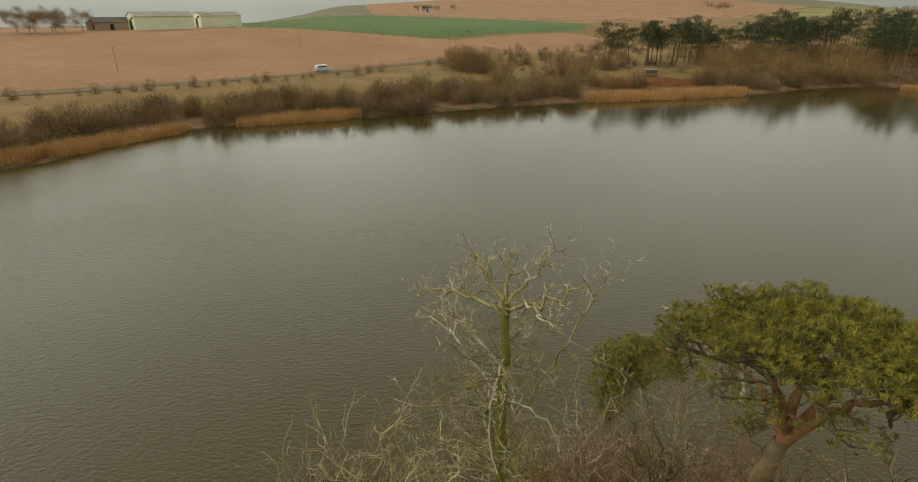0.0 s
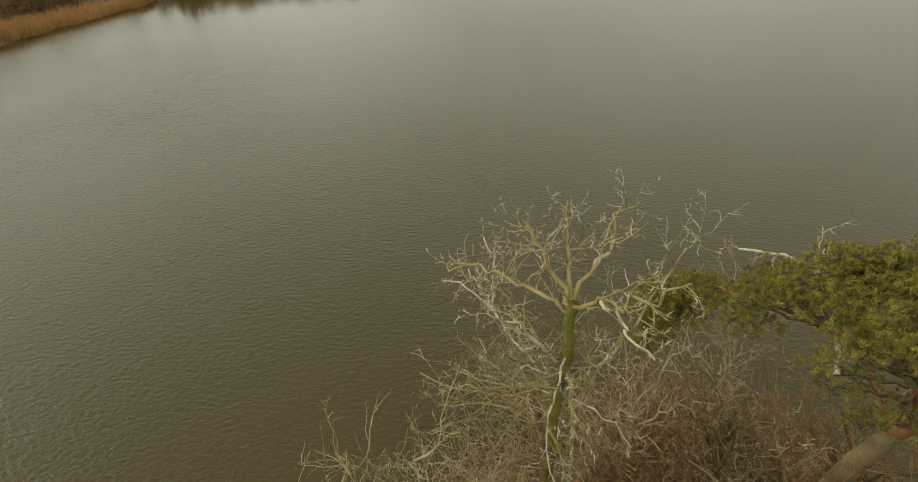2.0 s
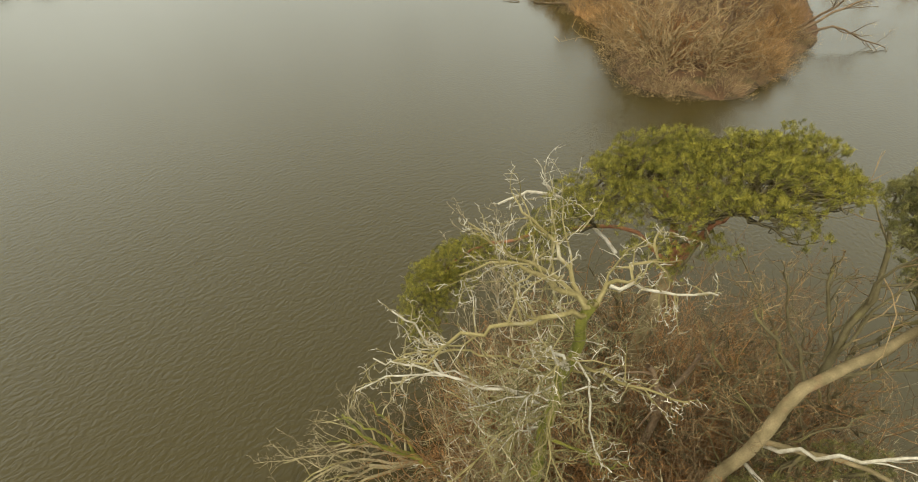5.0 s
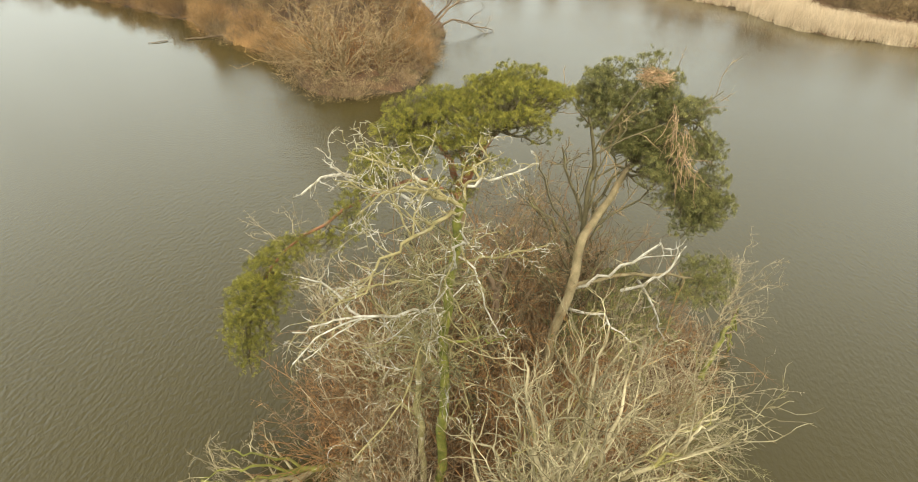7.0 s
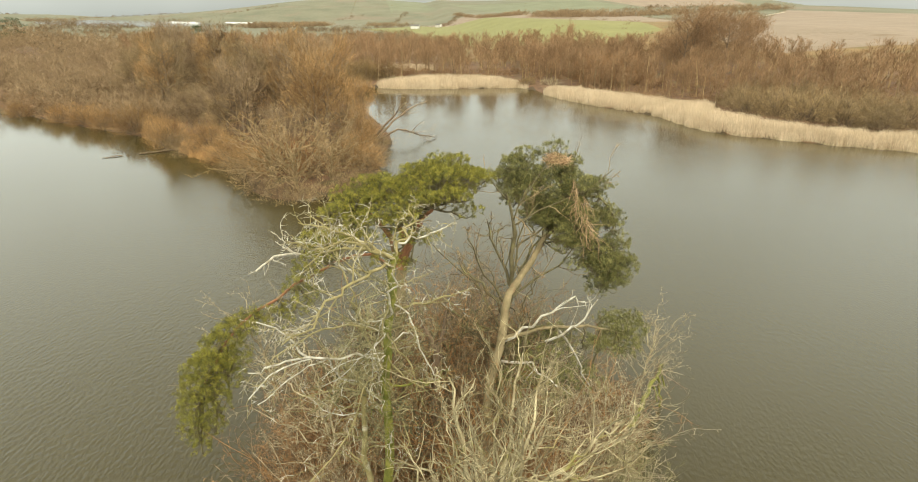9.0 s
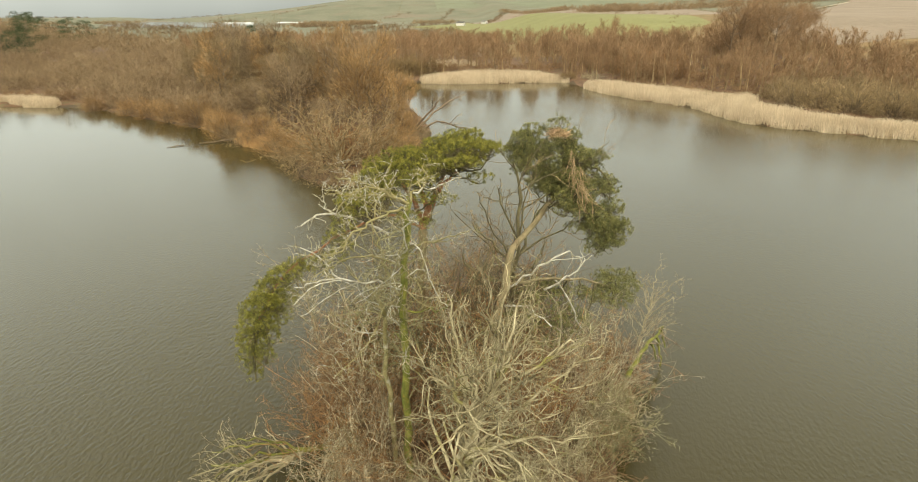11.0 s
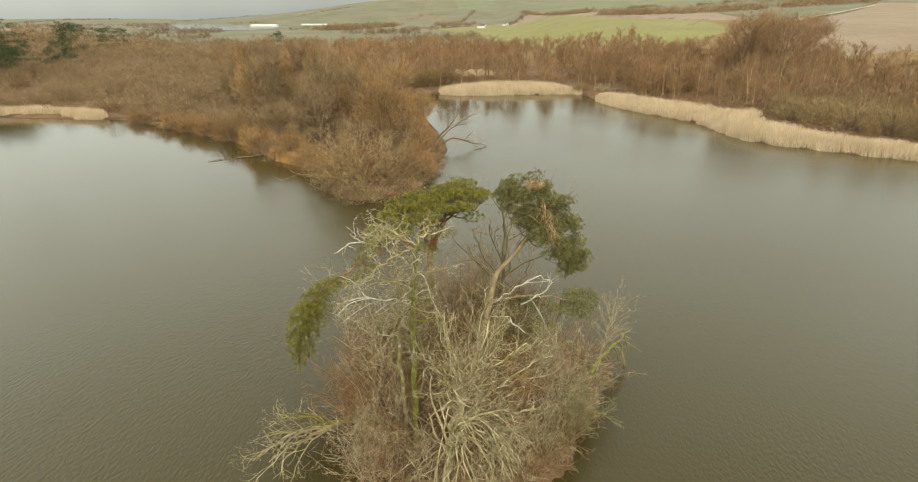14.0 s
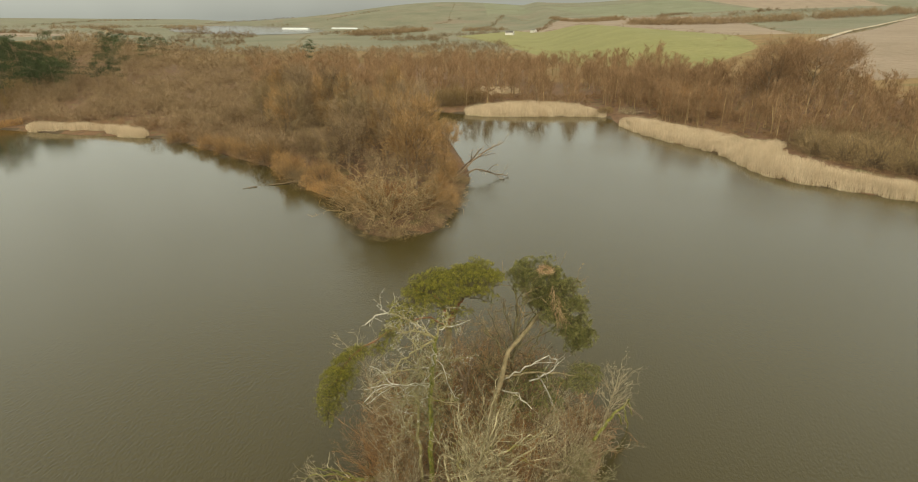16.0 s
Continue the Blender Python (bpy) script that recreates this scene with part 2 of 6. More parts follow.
# pasture for distant ground, its base colour greyed to paint in haze
PASTURE_HAZED = material("hazed_pasture", (0.115, 0.115, 0.072), (0.16, 0.152, 0.10), 120, fine=0.2, third=(0.17, 0.135, 0.092))
CLEAR = material("polythene", (0.48, 0.50, 0.49), (0.58, 0.60, 0.58), 8, rough=0.4, fine=0.05)


# ---- the lie of the land ----
LAKE = [(-84, 88), (-78, 106), (-67, 125), (-33, 139), (-6, 154), (21, 166), (42, 172), (81, 185), (112, 203),
        (140, 209), (146, 194), (142, 167), (140, 137), (137, 121), (127, 106), (115, 88), (103, 70), (92, 61),
        (83, 48), (67, 41), (61.5, 36), (62.5, 31), (67, 25), (90, 22.5), (111, 23), (160, 36), (206, 50), (202, 30),
        (199, 2), (202, -26), (184, -31), (157, -40), (136, -52), (113, -56), (103, -68), (93, -86)]
BACK = [(75, -150), (10, -210), (-120, -210), (-210, -120), (-200, 0), (-130, 66)]


def smooth(a, b, v):
    u = np.clip((v - a) / (b - a), 0, 1)
    return u * u * (3 - 2 * u)


def closed_curve(pts, steps=4):
    """A closed Catmull-Rom curve through the points."""
    p = np.array(pts, float)
    a, b, c, d = np.roll(p, 1, 0), p, np.roll(p, -1, 0), np.roll(p, -2, 0)
    out = []
    for k in range(steps):
        u = k / steps
        out.append(0.5 * (2 * b + (c - a) * u + (2 * a - 5 * b + 4 * c - d) * u * u + (3 * b - a - 3 * c + d) * u ** 3))
    return np.stack(out, 1).reshape(-1, 2)


SHORE = closed_curve(LAKE + BACK)


def shore_distance(x, y):
    """Metres from the lake's shore: positive on land, negative over water."""
    x, y = np.asarray(x, float), np.asarray(y, float)
    best, inside = np.full(x.shape, 1e18), np.zeros(x.shape, bool)
    for (ax, ay), (bx, by) in zip(SHORE, np.roll(SHORE, -1, 0)):
        ex, ey = bx - ax, by - ay
        u = np.clip(((x - ax) * ex + (y - ay) * ey) / (ex * ex + ey * ey), 0, 1)
        best = np.minimum(best, (x - ax - u * ex) ** 2 + (y - ay - u * ey) ** 2)
        if ay != by:
            inside ^= ((ay > y) != (by > y)) & (x < ex * (y - ay) / ey + ax)
    best = np.sqrt(best)
    return np.where(inside, -best, best)


def islet_distance(x, y):
    """About the metres inside the islet's edge (positive on the islet)."""
    u, v = (x - 8.0) / 10.0, (y - 12.5) / 10.0
    a = np.degrees(np.arctan2(v, u))
    edge = 1 + 0.02 * np.sin(np.radians(7 * a))
    for way, half, reach in ((138, 25, 0.13), (85, 28, -0.12), (250, 20, -0.12), (296, 22, 0.16)):
        off = (a - way + 180) % 360 - 180
        edge = edge + reach * np.exp(-(off / half) ** 2)
    return (edge - np.hypot(u, v)) * 10


def height(x, y):
    """The ground's height above the lake."""
    x, y = np.asarray(x, float), np.asarray(y, float)
    d = shore_distance(x, y)
    north = smooth(20, 150, y - 0.55 * x)
    south = smooth(10, 120, -y - 0.0 * x - 10)
    land = 0.2 + 0.5 * smooth(0, 3, d) + 0.6 * smooth(3, 60, d) + 1.5 * smooth(60, 500, d)
    land += north * (2.6 * smooth(4, 50, d) + 11.5 * smooth(48, 215, d))
    land += south * (4 * smooth(12, 70, d) + 17 * smooth(50, 330, d))
    land += 40 * np.exp(-((x - 250) / 620) ** 2 - ((y - 1350) / 420) ** 2)
    land += 45 * np.exp(-((x - 1500) / 700) ** 2 - ((y + 900) / 600) ** 2)
    land += 125 * np.exp(-((x - 3700) / 1000) ** 2 - ((y - 450) / 780) ** 2) + 190 * np.exp(-((x - 3500) / 1000) ** 2 - ((y + 1400) / 1000) ** 2)
    reach = np.hypot(x, y)
    land -= 170 * smooth(380, 2300, reach) * smooth(0.25, 0.5, -x / (reach + 1))
    pond = smooth(1150, 800, np.hypot(x - 1700, y - 840))
    land = land * (1 - pond) + 4 * pond
    bed = -1.8 * smooth(0, 6, -d)
    i = islet_distance(x, y)
    bed = np.where(i > -4, np.maximum(bed, -1.5 + 1.6 * smooth(-3, 1, i) + 0.8 * smooth(1, 6, i)), bed)
    return np.where(d > 0, land, bed)


# ---- mesh tools ----
def mesh_of(name, pieces):
    """One mesh from (vertices, faces) pieces, each with faces of one size."""
    vs, loops, sizes, base = [], [], [], 0
    for v, f in pieces:
        v, f = np.asarray(v, np.float32).reshape(-1, 3), np.asarray(f, np.int32)
        if not len(f):
            continue
        vs.append(v)
        loops.append((f + base).ravel())
        sizes.append(np.full(len(f), f.shape[1], np.int32))
        base += len(v)
    v, l, n = np.concatenate(vs), np.concatenate(loops), np.concatenate(sizes)
    me = bpy.data.meshes.new(name)
    me.vertices.add(len(v))
    me.vertices.foreach_set("co", v.ravel())
    me.loops.add(len(l))
    me.loops.foreach_set("vertex_index", l)
    me.polygons.add(len(n))
    me.polygons.foreach_set("loop_start", np.concatenate(([0], np.cumsum(n)[:-1])).astype(np.int32))
    me.update(calc_edges=True)
    return me


def part(name, pieces, mat, parent=None, label="", round_off=False, kind=""):
    if isinstance(pieces, bmesh.types.BMesh):
        me = bpy.data.meshes.new(name)
        pieces.to_mesh(me)
        pieces.free()
    else:
        me = mesh_of(name, pieces)
    me.materials.append(mat)
    if round_off:
        me.polygons.foreach_set("use_smooth", [True] * len(me.polygons))
    ob = new(name, me)
    if parent:
        ob.parent = parent
    return tagged(ob, label, kind=kind)


def thing(name, at, label, category, group="", kind=""):
    ob = new(name)
    ob.location = at
    return tagged(ob, label, category, group, kind)


def tubes(lines, sides=5):
    """Tapered tubes along (points, radii) lines."""
    groups = {}
    for p, r in lines:
        groups.setdefault(len(p), []).append((p, r))
    out = []
    for n, some in groups.items():
        p = np.array([[tuple(q) for q in a] for a, _ in some], float)
        r = np.array([b for _, b in some], float)
        d = np.gradient(p, axis=1)
        d /= np.linalg.norm(d, axis=2, keepdims=True) + 1e-9
        side = np.empty_like(d)
        side[:, 0] = np.cross(d[:, 0], np.where(np.abs(d[:, 0, 2:3]) > 0.9, [1.0, 0, 0], [0, 0, 1.0]))
        for k in range(n):
            if k:
                side[:, k] = side[:, k - 1] - d[:, k] * (side[:, k - 1] * d[:, k]).sum(1, keepdims=True)
            side[:, k] /= np.linalg.norm(side[:, k], axis=1, keepdims=True) + 1e-9
        up = np.cross(side, d)
        a = np.arange(sides) * 2 * np.pi / sides
        ring = p[:, :, None] + r[:, :, None, None] * (np.cos(a)[:, None] * side[:, :, None] + np.sin(a)[:, None] * up[:, :, None])
        i = np.arange(len(some))[:, None, None] * n * sides + np.arange(n - 1)[None, :, None] * sides
        k = np.arange(sides)[None, None, :]
        j = (k + 1) % sides
        out.append((ring.reshape(-1, 3), np.stack((i + k, i + j, i + j + sides, i + k + sides), -1).reshape(-1, 4)))
    return out


def slivers(root, way, length, width, rng):
    """One thin triangle from each root along its way."""
    way = way / (np.linalg.norm(way, axis=1, keepdims=True) + 1e-9)
    side = np.cross(way, rng.normal(size=way.shape))
    side /= np.linalg.norm(side, axis=1, keepdims=True) + 1e-9
    w = np.reshape(width, (-1, 1)) / 2
    v = np.stack((root - side * w, root + side * w, root + way * np.reshape(length, (-1, 1))), 1)
    return v.reshape(-1, 3), np.arange(len(root) * 3).reshape(-1, 3)


def box(cx, cy, cz, sx, sy, sz, bevel=0.0):
    bm = bmesh.new()
    bmesh.ops.create_cube(bm, size=1, matrix=Matrix.LocRotScale((cx, cy, cz), None, (sx, sy, sz)))
    if bevel:
        bmesh.ops.bevel(bm, geom=bm.edges[:], offset=bevel, segments=2, affect="EDGES")
    return bm


def unit(v):
    return v / (v.length + 1e-9)


def wander(rng, start, way, length, radius, n, wobble, rise, tip=0.3):
    """A crooked line that starts at a place and runs on, with its radii."""
    p, d, pts = Vector(start), unit(Vector(way)), [Vector(start)]
    for _ in range(n - 1):
        d = unit(d + Vector(rng.normal(size=3)) * wobble + Vector((0, 0, rise)))
        p = p + d * (length / (n - 1))
        pts.append(p.copy())
    return pts, [radius * (1 - (1 - tip) * k / (n - 1)) for k in range(n)]


def fork(rng, line, out, depth, count, ratio, spread, wobble, rise, first=0.25, n=5, thin=0.55, least=0.004):
    """Side branches along a line, and theirs in turn, into out[depth]."""
    pts, radii = line
    length = sum((b - a).length for a, b in zip(pts, pts[1:]))
    for k in range(count):
        u = first + (1 - first) * (k + rng.random()) / count
        f = min(u * (len(pts) - 1), len(pts) - 1.001)
        i = int(f)
        at = pts[i].lerp(pts[i + 1], f - i)
        d = unit(pts[i + 1] - pts[i])
        way = unit(d + Vector(rng.normal(size=3)) * spread)
        r = max(radii[i] * thin, least)
        child = wander(rng, at, way, length * ratio * (0.6 + 0.8 * rng.random()) * (1.15 - 0.5 * u), r, n, wobble, rise, 0.35)
        out[0].append(child)
        if depth > 1:
            fork(rng, child, out[1:] if len(out) > 1 else out, depth - 1, max(2, int(count * 0.75)), ratio, spread, wobble, rise, first, n, thin, least)


def curve_line(pts, r0, r1, rng=None, rough=0.0, steps=3):
    """A smooth line through the given places, with radii from r0 to r1."""
    p = [Vector(q) for q in pts]
    p = [2 * p[0] - p[1]] + p + [2 * p[-1] - p[-2]]
    out = []
    for a, b, c, d in zip(p, p[1:], p[2:], p[3:]):
        for k in range(steps):
            u = k / steps
            out.append(0.5 * (2 * b + (c - a) * u + (2 * a - 5 * b + 4 * c - d) * u * u + (3 * b - a - 3 * c + d) * u ** 3))
    out.append(p[-2])
    if rough:
        out = [q + Vector(rng.normal(size=3)) * rough if 0 < i < len(out) - 1 else q for i, q in enumerate(out)]
    return out, [r0 + (r1 - r0) * i / (len(out) - 1) for i in range(len(out))]


# ---- ground, water, fields ----
def axis(lo, hi, step, near, far):
    core = np.concatenate((np.arange(lo, near, step), np.arange(near, far, 0.8), np.arange(far, hi + step, step)))
    more, s, d = [], 0.0, step
    while s < 4600:
        d *= 1.13
        s += d
        more.append(s)
    more = np.array(more)
    return np.concatenate((lo - more[::-1], core, core[-1] + more))


FIELDS = [
    (PLOUGH, [(-420, 120), (-135, 150), (-100, 177), (-63, 206), (-26, 244), (-4, 268), (-8, 300), (-32, 302), (-98, 318), (-150, 335), (-260, 330), (-420, 300)]),
    (CROP, [(-150, 335), (-98, 318), (-32, 302), (55, 360), (63, 419), (2, 526), (-145, 692), (-276, 610)]),
    (PLOUGH, [(-145, 692), (2, 526), (63, 419), (232, 569), (460, 891), (300, 1400), (-300, 1300)]),
    (PLOUGH, [(14, 268), (48, 286), (60, 330), (40, 345), (-20, 300)]),
    (CROP_PALE, [(232, 569), (330, 600), (640, 900), (460, 891)]),
    (CROP_PALE, [(1135, 126), (804, 34), (420, -40), (330, -105), (400, -165), (526, -189), (894, -145), (1726, 7)]),
    (PLOUGH_PALE, [(894, -145), (526, -189), (560, -260), (1200, -420), (2200, -200), (1726, 7)]),
    (PLOUGH_PALE, [(262, -165), (330, -171), (464, -236), (1035, -672), (700, -900), (250, -500)]),
    (PLOUGH_PALE, [(492, 501), (598, 504), (1000, 700), (800, 900)]),
    # far hill fields; the meadow and pasture colours carry painted haze
    (MEADOW_HAZED, [(2250, -350), (2950, -150), (3050, -800), (2350, -950)]),
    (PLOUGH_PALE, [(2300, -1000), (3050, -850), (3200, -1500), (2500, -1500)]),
    (MEADOW_HAZED, [(2700, 250), (3400, 500), (3500, 0), (2800, -80)]),
    (PASTURE_HAZED, [(2300, 100), (2300, 900), (3500, 1100), (3500, 200)]),
]


def within(poly, x, y):
    ok = np.zeros(np.shape(x), bool)
    for (ax, ay), (bx, by) in zip(poly, poly[1:] + poly[:1]):
        if ay != by:
            ok ^= ((ay > y) != (by > y)) & (x < (bx - ax) * (y - ay) / (by - ay) + ax)
    return ok


def make_ground():
    xs, ys = axis(-150, 260, 3.2, -6, 22), axis(-135, 330, 3.2, -2, 31)
    gx, gy = np.meshgrid(xs, ys, indexing="ij")
    gz = height(gx, gy)
    n, m = len(xs), len(ys)
    i, j = np.meshgrid(np.arange(n - 1), np.arange(m - 1), indexing="ij")
    a = (i * m + j).ravel()
    me = mesh_of("ground", [(np.stack((gx, gy, gz), -1).reshape(-1, 3), np.stack((a, a + m, a + m + 1, a + 1), -1))])
    bm = bmesh.new()
    bm.from_mesh(me)
    for _, poly in FIELDS:
        cx, cy = np.mean(poly, 0)
        far = max(math.hypot(px - cx, py - cy) for px, py in poly) * 1.05 + 10
        for (ax, ay), (bx, by) in zip(poly, poly[1:] + poly[:1]):
            near = [f for f in bm.faces if (lambda c: (c.x - cx) ** 2 + (c.y - cy) ** 2 < far * far)(f.verts[0].co)]
            geom = list({e for f in near for e in f.edges} | {q for f in near for q in f.verts}) + near
            bmesh.ops.bisect_plane(bm, geom=geom, plane_co=(ax, ay, 0), plane_no=(by - ay, ax - bx, 0), dist=0.01)
    c = np.array([f.calc_center_median() for f in bm.faces])
    slot = np.zeros(len(c), int)
    d = shore_distance(c[:, 0], c[:, 1])
    wood = (d > 0) & (d < np.where(c[:, 1] < 0, 120, 240)) & (c[:, 1] - 0.55 * c[:, 0] < 120) & (c[:, 0] > 0)
    slot[wood | ((d > 0) & (d < 20))] = 1
    slot[(d <= 0)] = 2
    slot[(d <= 0) & (islet_distance(c[:, 0], c[:, 1]) > -1)] = 1
    mats = [GRASS, LITTER, MUD, PASTURE_HAZED]
    # open ground beyond 620 m takes the pasture with haze painted in
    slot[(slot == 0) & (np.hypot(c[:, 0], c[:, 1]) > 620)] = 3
    for mat, poly in FIELDS:
        if mat not in mats:
            mats.append(mat)
        slot[within(poly, c[:, 0], c[:, 1])] = mats.index(mat)
    for f, s in zip(bm.faces, slot):
        f.material_index, f.smooth = int(s), True
    bm.to_mesh(me)
    bm.free()
    for mat in mats:
        me.materials.append(mat)
    return tagged(new("ground", me), "winter farmland with ploughed and green fields round a lake", "ground", kind="structure")


def make_water():
    bm = bmesh.new()
    bmesh.ops.create_grid(bm, x_segments=8, y_segments=8, size=260, matrix=Matrix.Translation((0, 20, 0)))
    tagged(part("water", bm, WATER), "grey-brown rippled lake water under overcast sky", "water", kind="structure")
    bm = bmesh.new()
    bmesh.ops.create_circle(bm, cap_ends=True, segments=40, radius=1, matrix=Matrix.LocRotScale((1720, 840, 4.6), Euler((0, 0, 0.46)), (680, 215, 1)))
    tagged(part("far_water", bm, WATER), "distant pale pond among the fields", "water", kind="structure")


def strip(name, line, width, mat, lift, label, category):
    """A sheet laid along a line on the ground."""
    pts = [q for q in curve_line([(x, y, 0) for x, y in line], 1, 1, steps=12)[0]]
    rows = []
    for k, q in enumerate(pts):
        d = unit(pts[min(k + 1, len(pts) - 1)] - pts[max(k - 1, 0)])
        rows.append([(q.x + d.y * w, q.y - d.x * w) for w in (-width / 2, 0, width / 2)])
    r = np.array(rows)
    z = height(r[..., 0], r[..., 1]) + lift
    v = np.concatenate((r, z[..., None]), -1).reshape(-1, 3)
    a = (np.arange(len(rows) - 1)[:, None] * 3 + np.arange(2)[None]).ravel()
    return tagged(part(name, [(v, np.stack((a, a + 1, a + 4, a + 3), -1))], mat), label, category, kind="structure")


make_ground()
make_water()
ROAD = [(-300, 60), (-200, 112), (-132, 143), (-98, 172), (-60, 202), (-24, 241), (-14, 254)]
strip("road", ROAD, 3.4, ASPHALT, 0.15, "narrow grey country road along the field", "road")


strip("farm_track", [(420, -214), (448, -232), (650, -365), (828, -506), (960, -622)], 5.5, TRACK, 0.8, "pale farm track over the ploughed rise", "track")


# ---- far trees ----
def far_tree(seed, tall, spread, count, bare_from=0.3, width=0.05, long=1.5, upright=0.5):
    """A leafless tree: trunk, limbs and boughs as tubes, fine twigs in sprays along the boughs. Returns (wood, twigs)."""
    rng = np.random.default_rng(seed)
    trunk = wander(rng, (0, 0, -0.3), (0, 0, 1), tall * 0.8, tall * 0.017, 6, 0.05, 0.05, 0.2)
    limbs, boughs = [], []
    for k in range(14):
        u = bare_from + (0.95 - bare_from) * k / 14
        f = u * 5
        at = trunk[0][int(f)].lerp(trunk[0][int(f) + 1], f - int(f))
        a = k * 2.39996 + rng.random()
        way = Vector((math.cos(a), math.sin(a), upright + 0.5 * rng.random()))
        limb = wander(rng, at, way, spread * (1.15 - 0.6 * u) * (0.75 + 0.5 * rng.random()), tall * 0.006, 5, 0.15, 0.08, 0.25)
        limbs.append(limb)
        if count > 2000:
            fork(rng, limb, [boughs], 1, 4, 0.45, 0.55, 0.18, 0.16, 0.3, 5, 0.5, 0.02)
    sprays = limbs + boughs
    p = np.array([[tuple(q) for q in a] for a, _ in sprays])
    which, f = rng.integers(0, len(sprays), count), rng.random(count) ** 0.7 * 3.99
    i = f.astype(int)
    along = p[which, i + 1] - p[which, i]
    root = p[which, i] + along * (f - i)[:, None]
    root += rng.normal(size=root.shape) * spread * 0.085
    along /= np.linalg.norm(along, axis=1, keepdims=True) + 1e-9
    out = root - np.array([0, 0, tall * 0.45])
    out /= np.linalg.norm(out, axis=1, keepdims=True)
    way = along * 0.7 + out * 0.3 + np.array([0, 0, upright * 0.5]) + rng.normal(size=root.shape) * 0.45
    length = long * (0.4 + 0.8 * rng.random(count))
    return tubes([trunk] + limbs, 4) + tubes(boughs, 3), [slivers(root, way, length, width * (0.6 + 0.8 * rng.random(count)), rng)]


def far_bush(seed, tall, wide, count, width=0.05):
    """A leafless many-stemmed bush: stems that end in rounded sprays of twigs."""
    rng = np.random.default_rng(seed)
    m = int(np.clip(count // 36, 7, 46))
    k = np.arange(m)
    a = k * 2.39996 + rng.random(m) * 0.8
    z = np.clip((k + 0.5) / m * 0.95 + 0.06 * rng.normal(size=m), 0.06, 0.98)
    r = np.sqrt(1 - z * z) * (0.72 + 0.28 * rng.random(m))
    tip = np.stack((np.cos(a) * r * wide * 0.46, np.sin(a) * r * wide * 0.46, z * tall * (0.72 + 0.2 * rng.random(m))), -1)
    stems = []
    for q in tip:
        start = Vector((0.2 * q[0], 0.2 * q[1], -0.3))
        bend = start.lerp(Vector(q), 0.5) + Vector(rng.normal(size=3)) * 0.05 * wide + Vector((0, 0, 0.08 * tall))
        stems.append(curve_line([start, bend, Vector(q)], 0.012 * tall, 0.004 * tall, steps=2))
    which = rng.integers(0, m, count)
    out = tip - np.array([0, 0, 0.12 * tall])
    out /= np.linalg.norm(out, axis=1, keepdims=True)
    back = rng.random(count) ** 1.5
    root = tip[which] * (1 - 0.45 * back)[:, None] + rng.normal(size=(count, 3)) * np.array([wide, wide, tall]) * 0.075
    root[:, 2] = np.maximum(root[:, 2], 0.0)
    way = out[which] * 0.75 + np.array([0, 0, 0.35]) + rng.normal(size=(count, 3)) * 0.5
    return tubes(stems, 3), [slivers(root, way, tall * 0.17 * (0.4 + 0.9 * rng.random(count)), width * (0.6 + 0.8 * rng.random(count)), rng)]


def far_pine(seed, tall, wide, count=1600, low=0.46):
    """A tall pine with a bare trunk and a flat layered crown."""
    rng = np.random.default_rng(seed)
    trunk = wander(rng, (0, 0, -0.3), (0, 0, 1), tall * 0.93, tall * 0.017, 6, 0.03, 0.05, 0.35)
    wood, roots = [trunk], []
    for k in range(11):
        u = low + (0.99 - low) * k / 10
        at = trunk[0][min(int(u * 5), 4)].lerp(trunk[0][min(int(u * 5), 4) + 1], u * 5 - min(int(u * 5), 4))
        a = k * 2.4 + rng.random()
        reach = wide * 0.5 * (1.1 - 0.55 * (u - 0.5) / 0.5) * (0.6 + 0.5 * rng.random())
        limb = wander(rng, at, (math.cos(a), math.sin(a), 0.35), reach, tall * 0.006, 4, 0.12, 0.05, 0.3)
        wood.append(limb)
        c = np.array(limb[0][-1])
        m = count // 11
        q = rng.normal(size=(m, 3))
        q /= np.linalg.norm(q, axis=1, keepdims=True)
        roots.append(c + q * rng.random((m, 1)) ** 0.33 * np.array([reach * 0.75, reach * 0.75, tall * 0.07]) + [0, 0, tall * 0.02])
    root = np.concatenate(roots)
    way = rng.normal(size=root.shape) + [0, 0, 0.8]
    return tubes(wood, 5), [slivers(root, way, 0.42 * (0.5 + rng.random(len(root))), 0.17 + 0.1 * rng.random(len(root)), rng)]


def stand(name, made, wood_mat, twig_mat, label, category, group, twig_name="crown"):
    ob = thing(name, (0, 0, -500), label, category, group)
    if len(made[0]) > 1:
        part("trunk", made[0][:1], wood_mat, ob)
        part("branchwork", made[0][1:], wood_mat, ob, kind="stuff")
    else:
        part("stemwork", made[0], wood_mat, ob, kind="stuff")
    part(twig_name, made[1], twig_mat, ob, kind="stuff")
    return ob


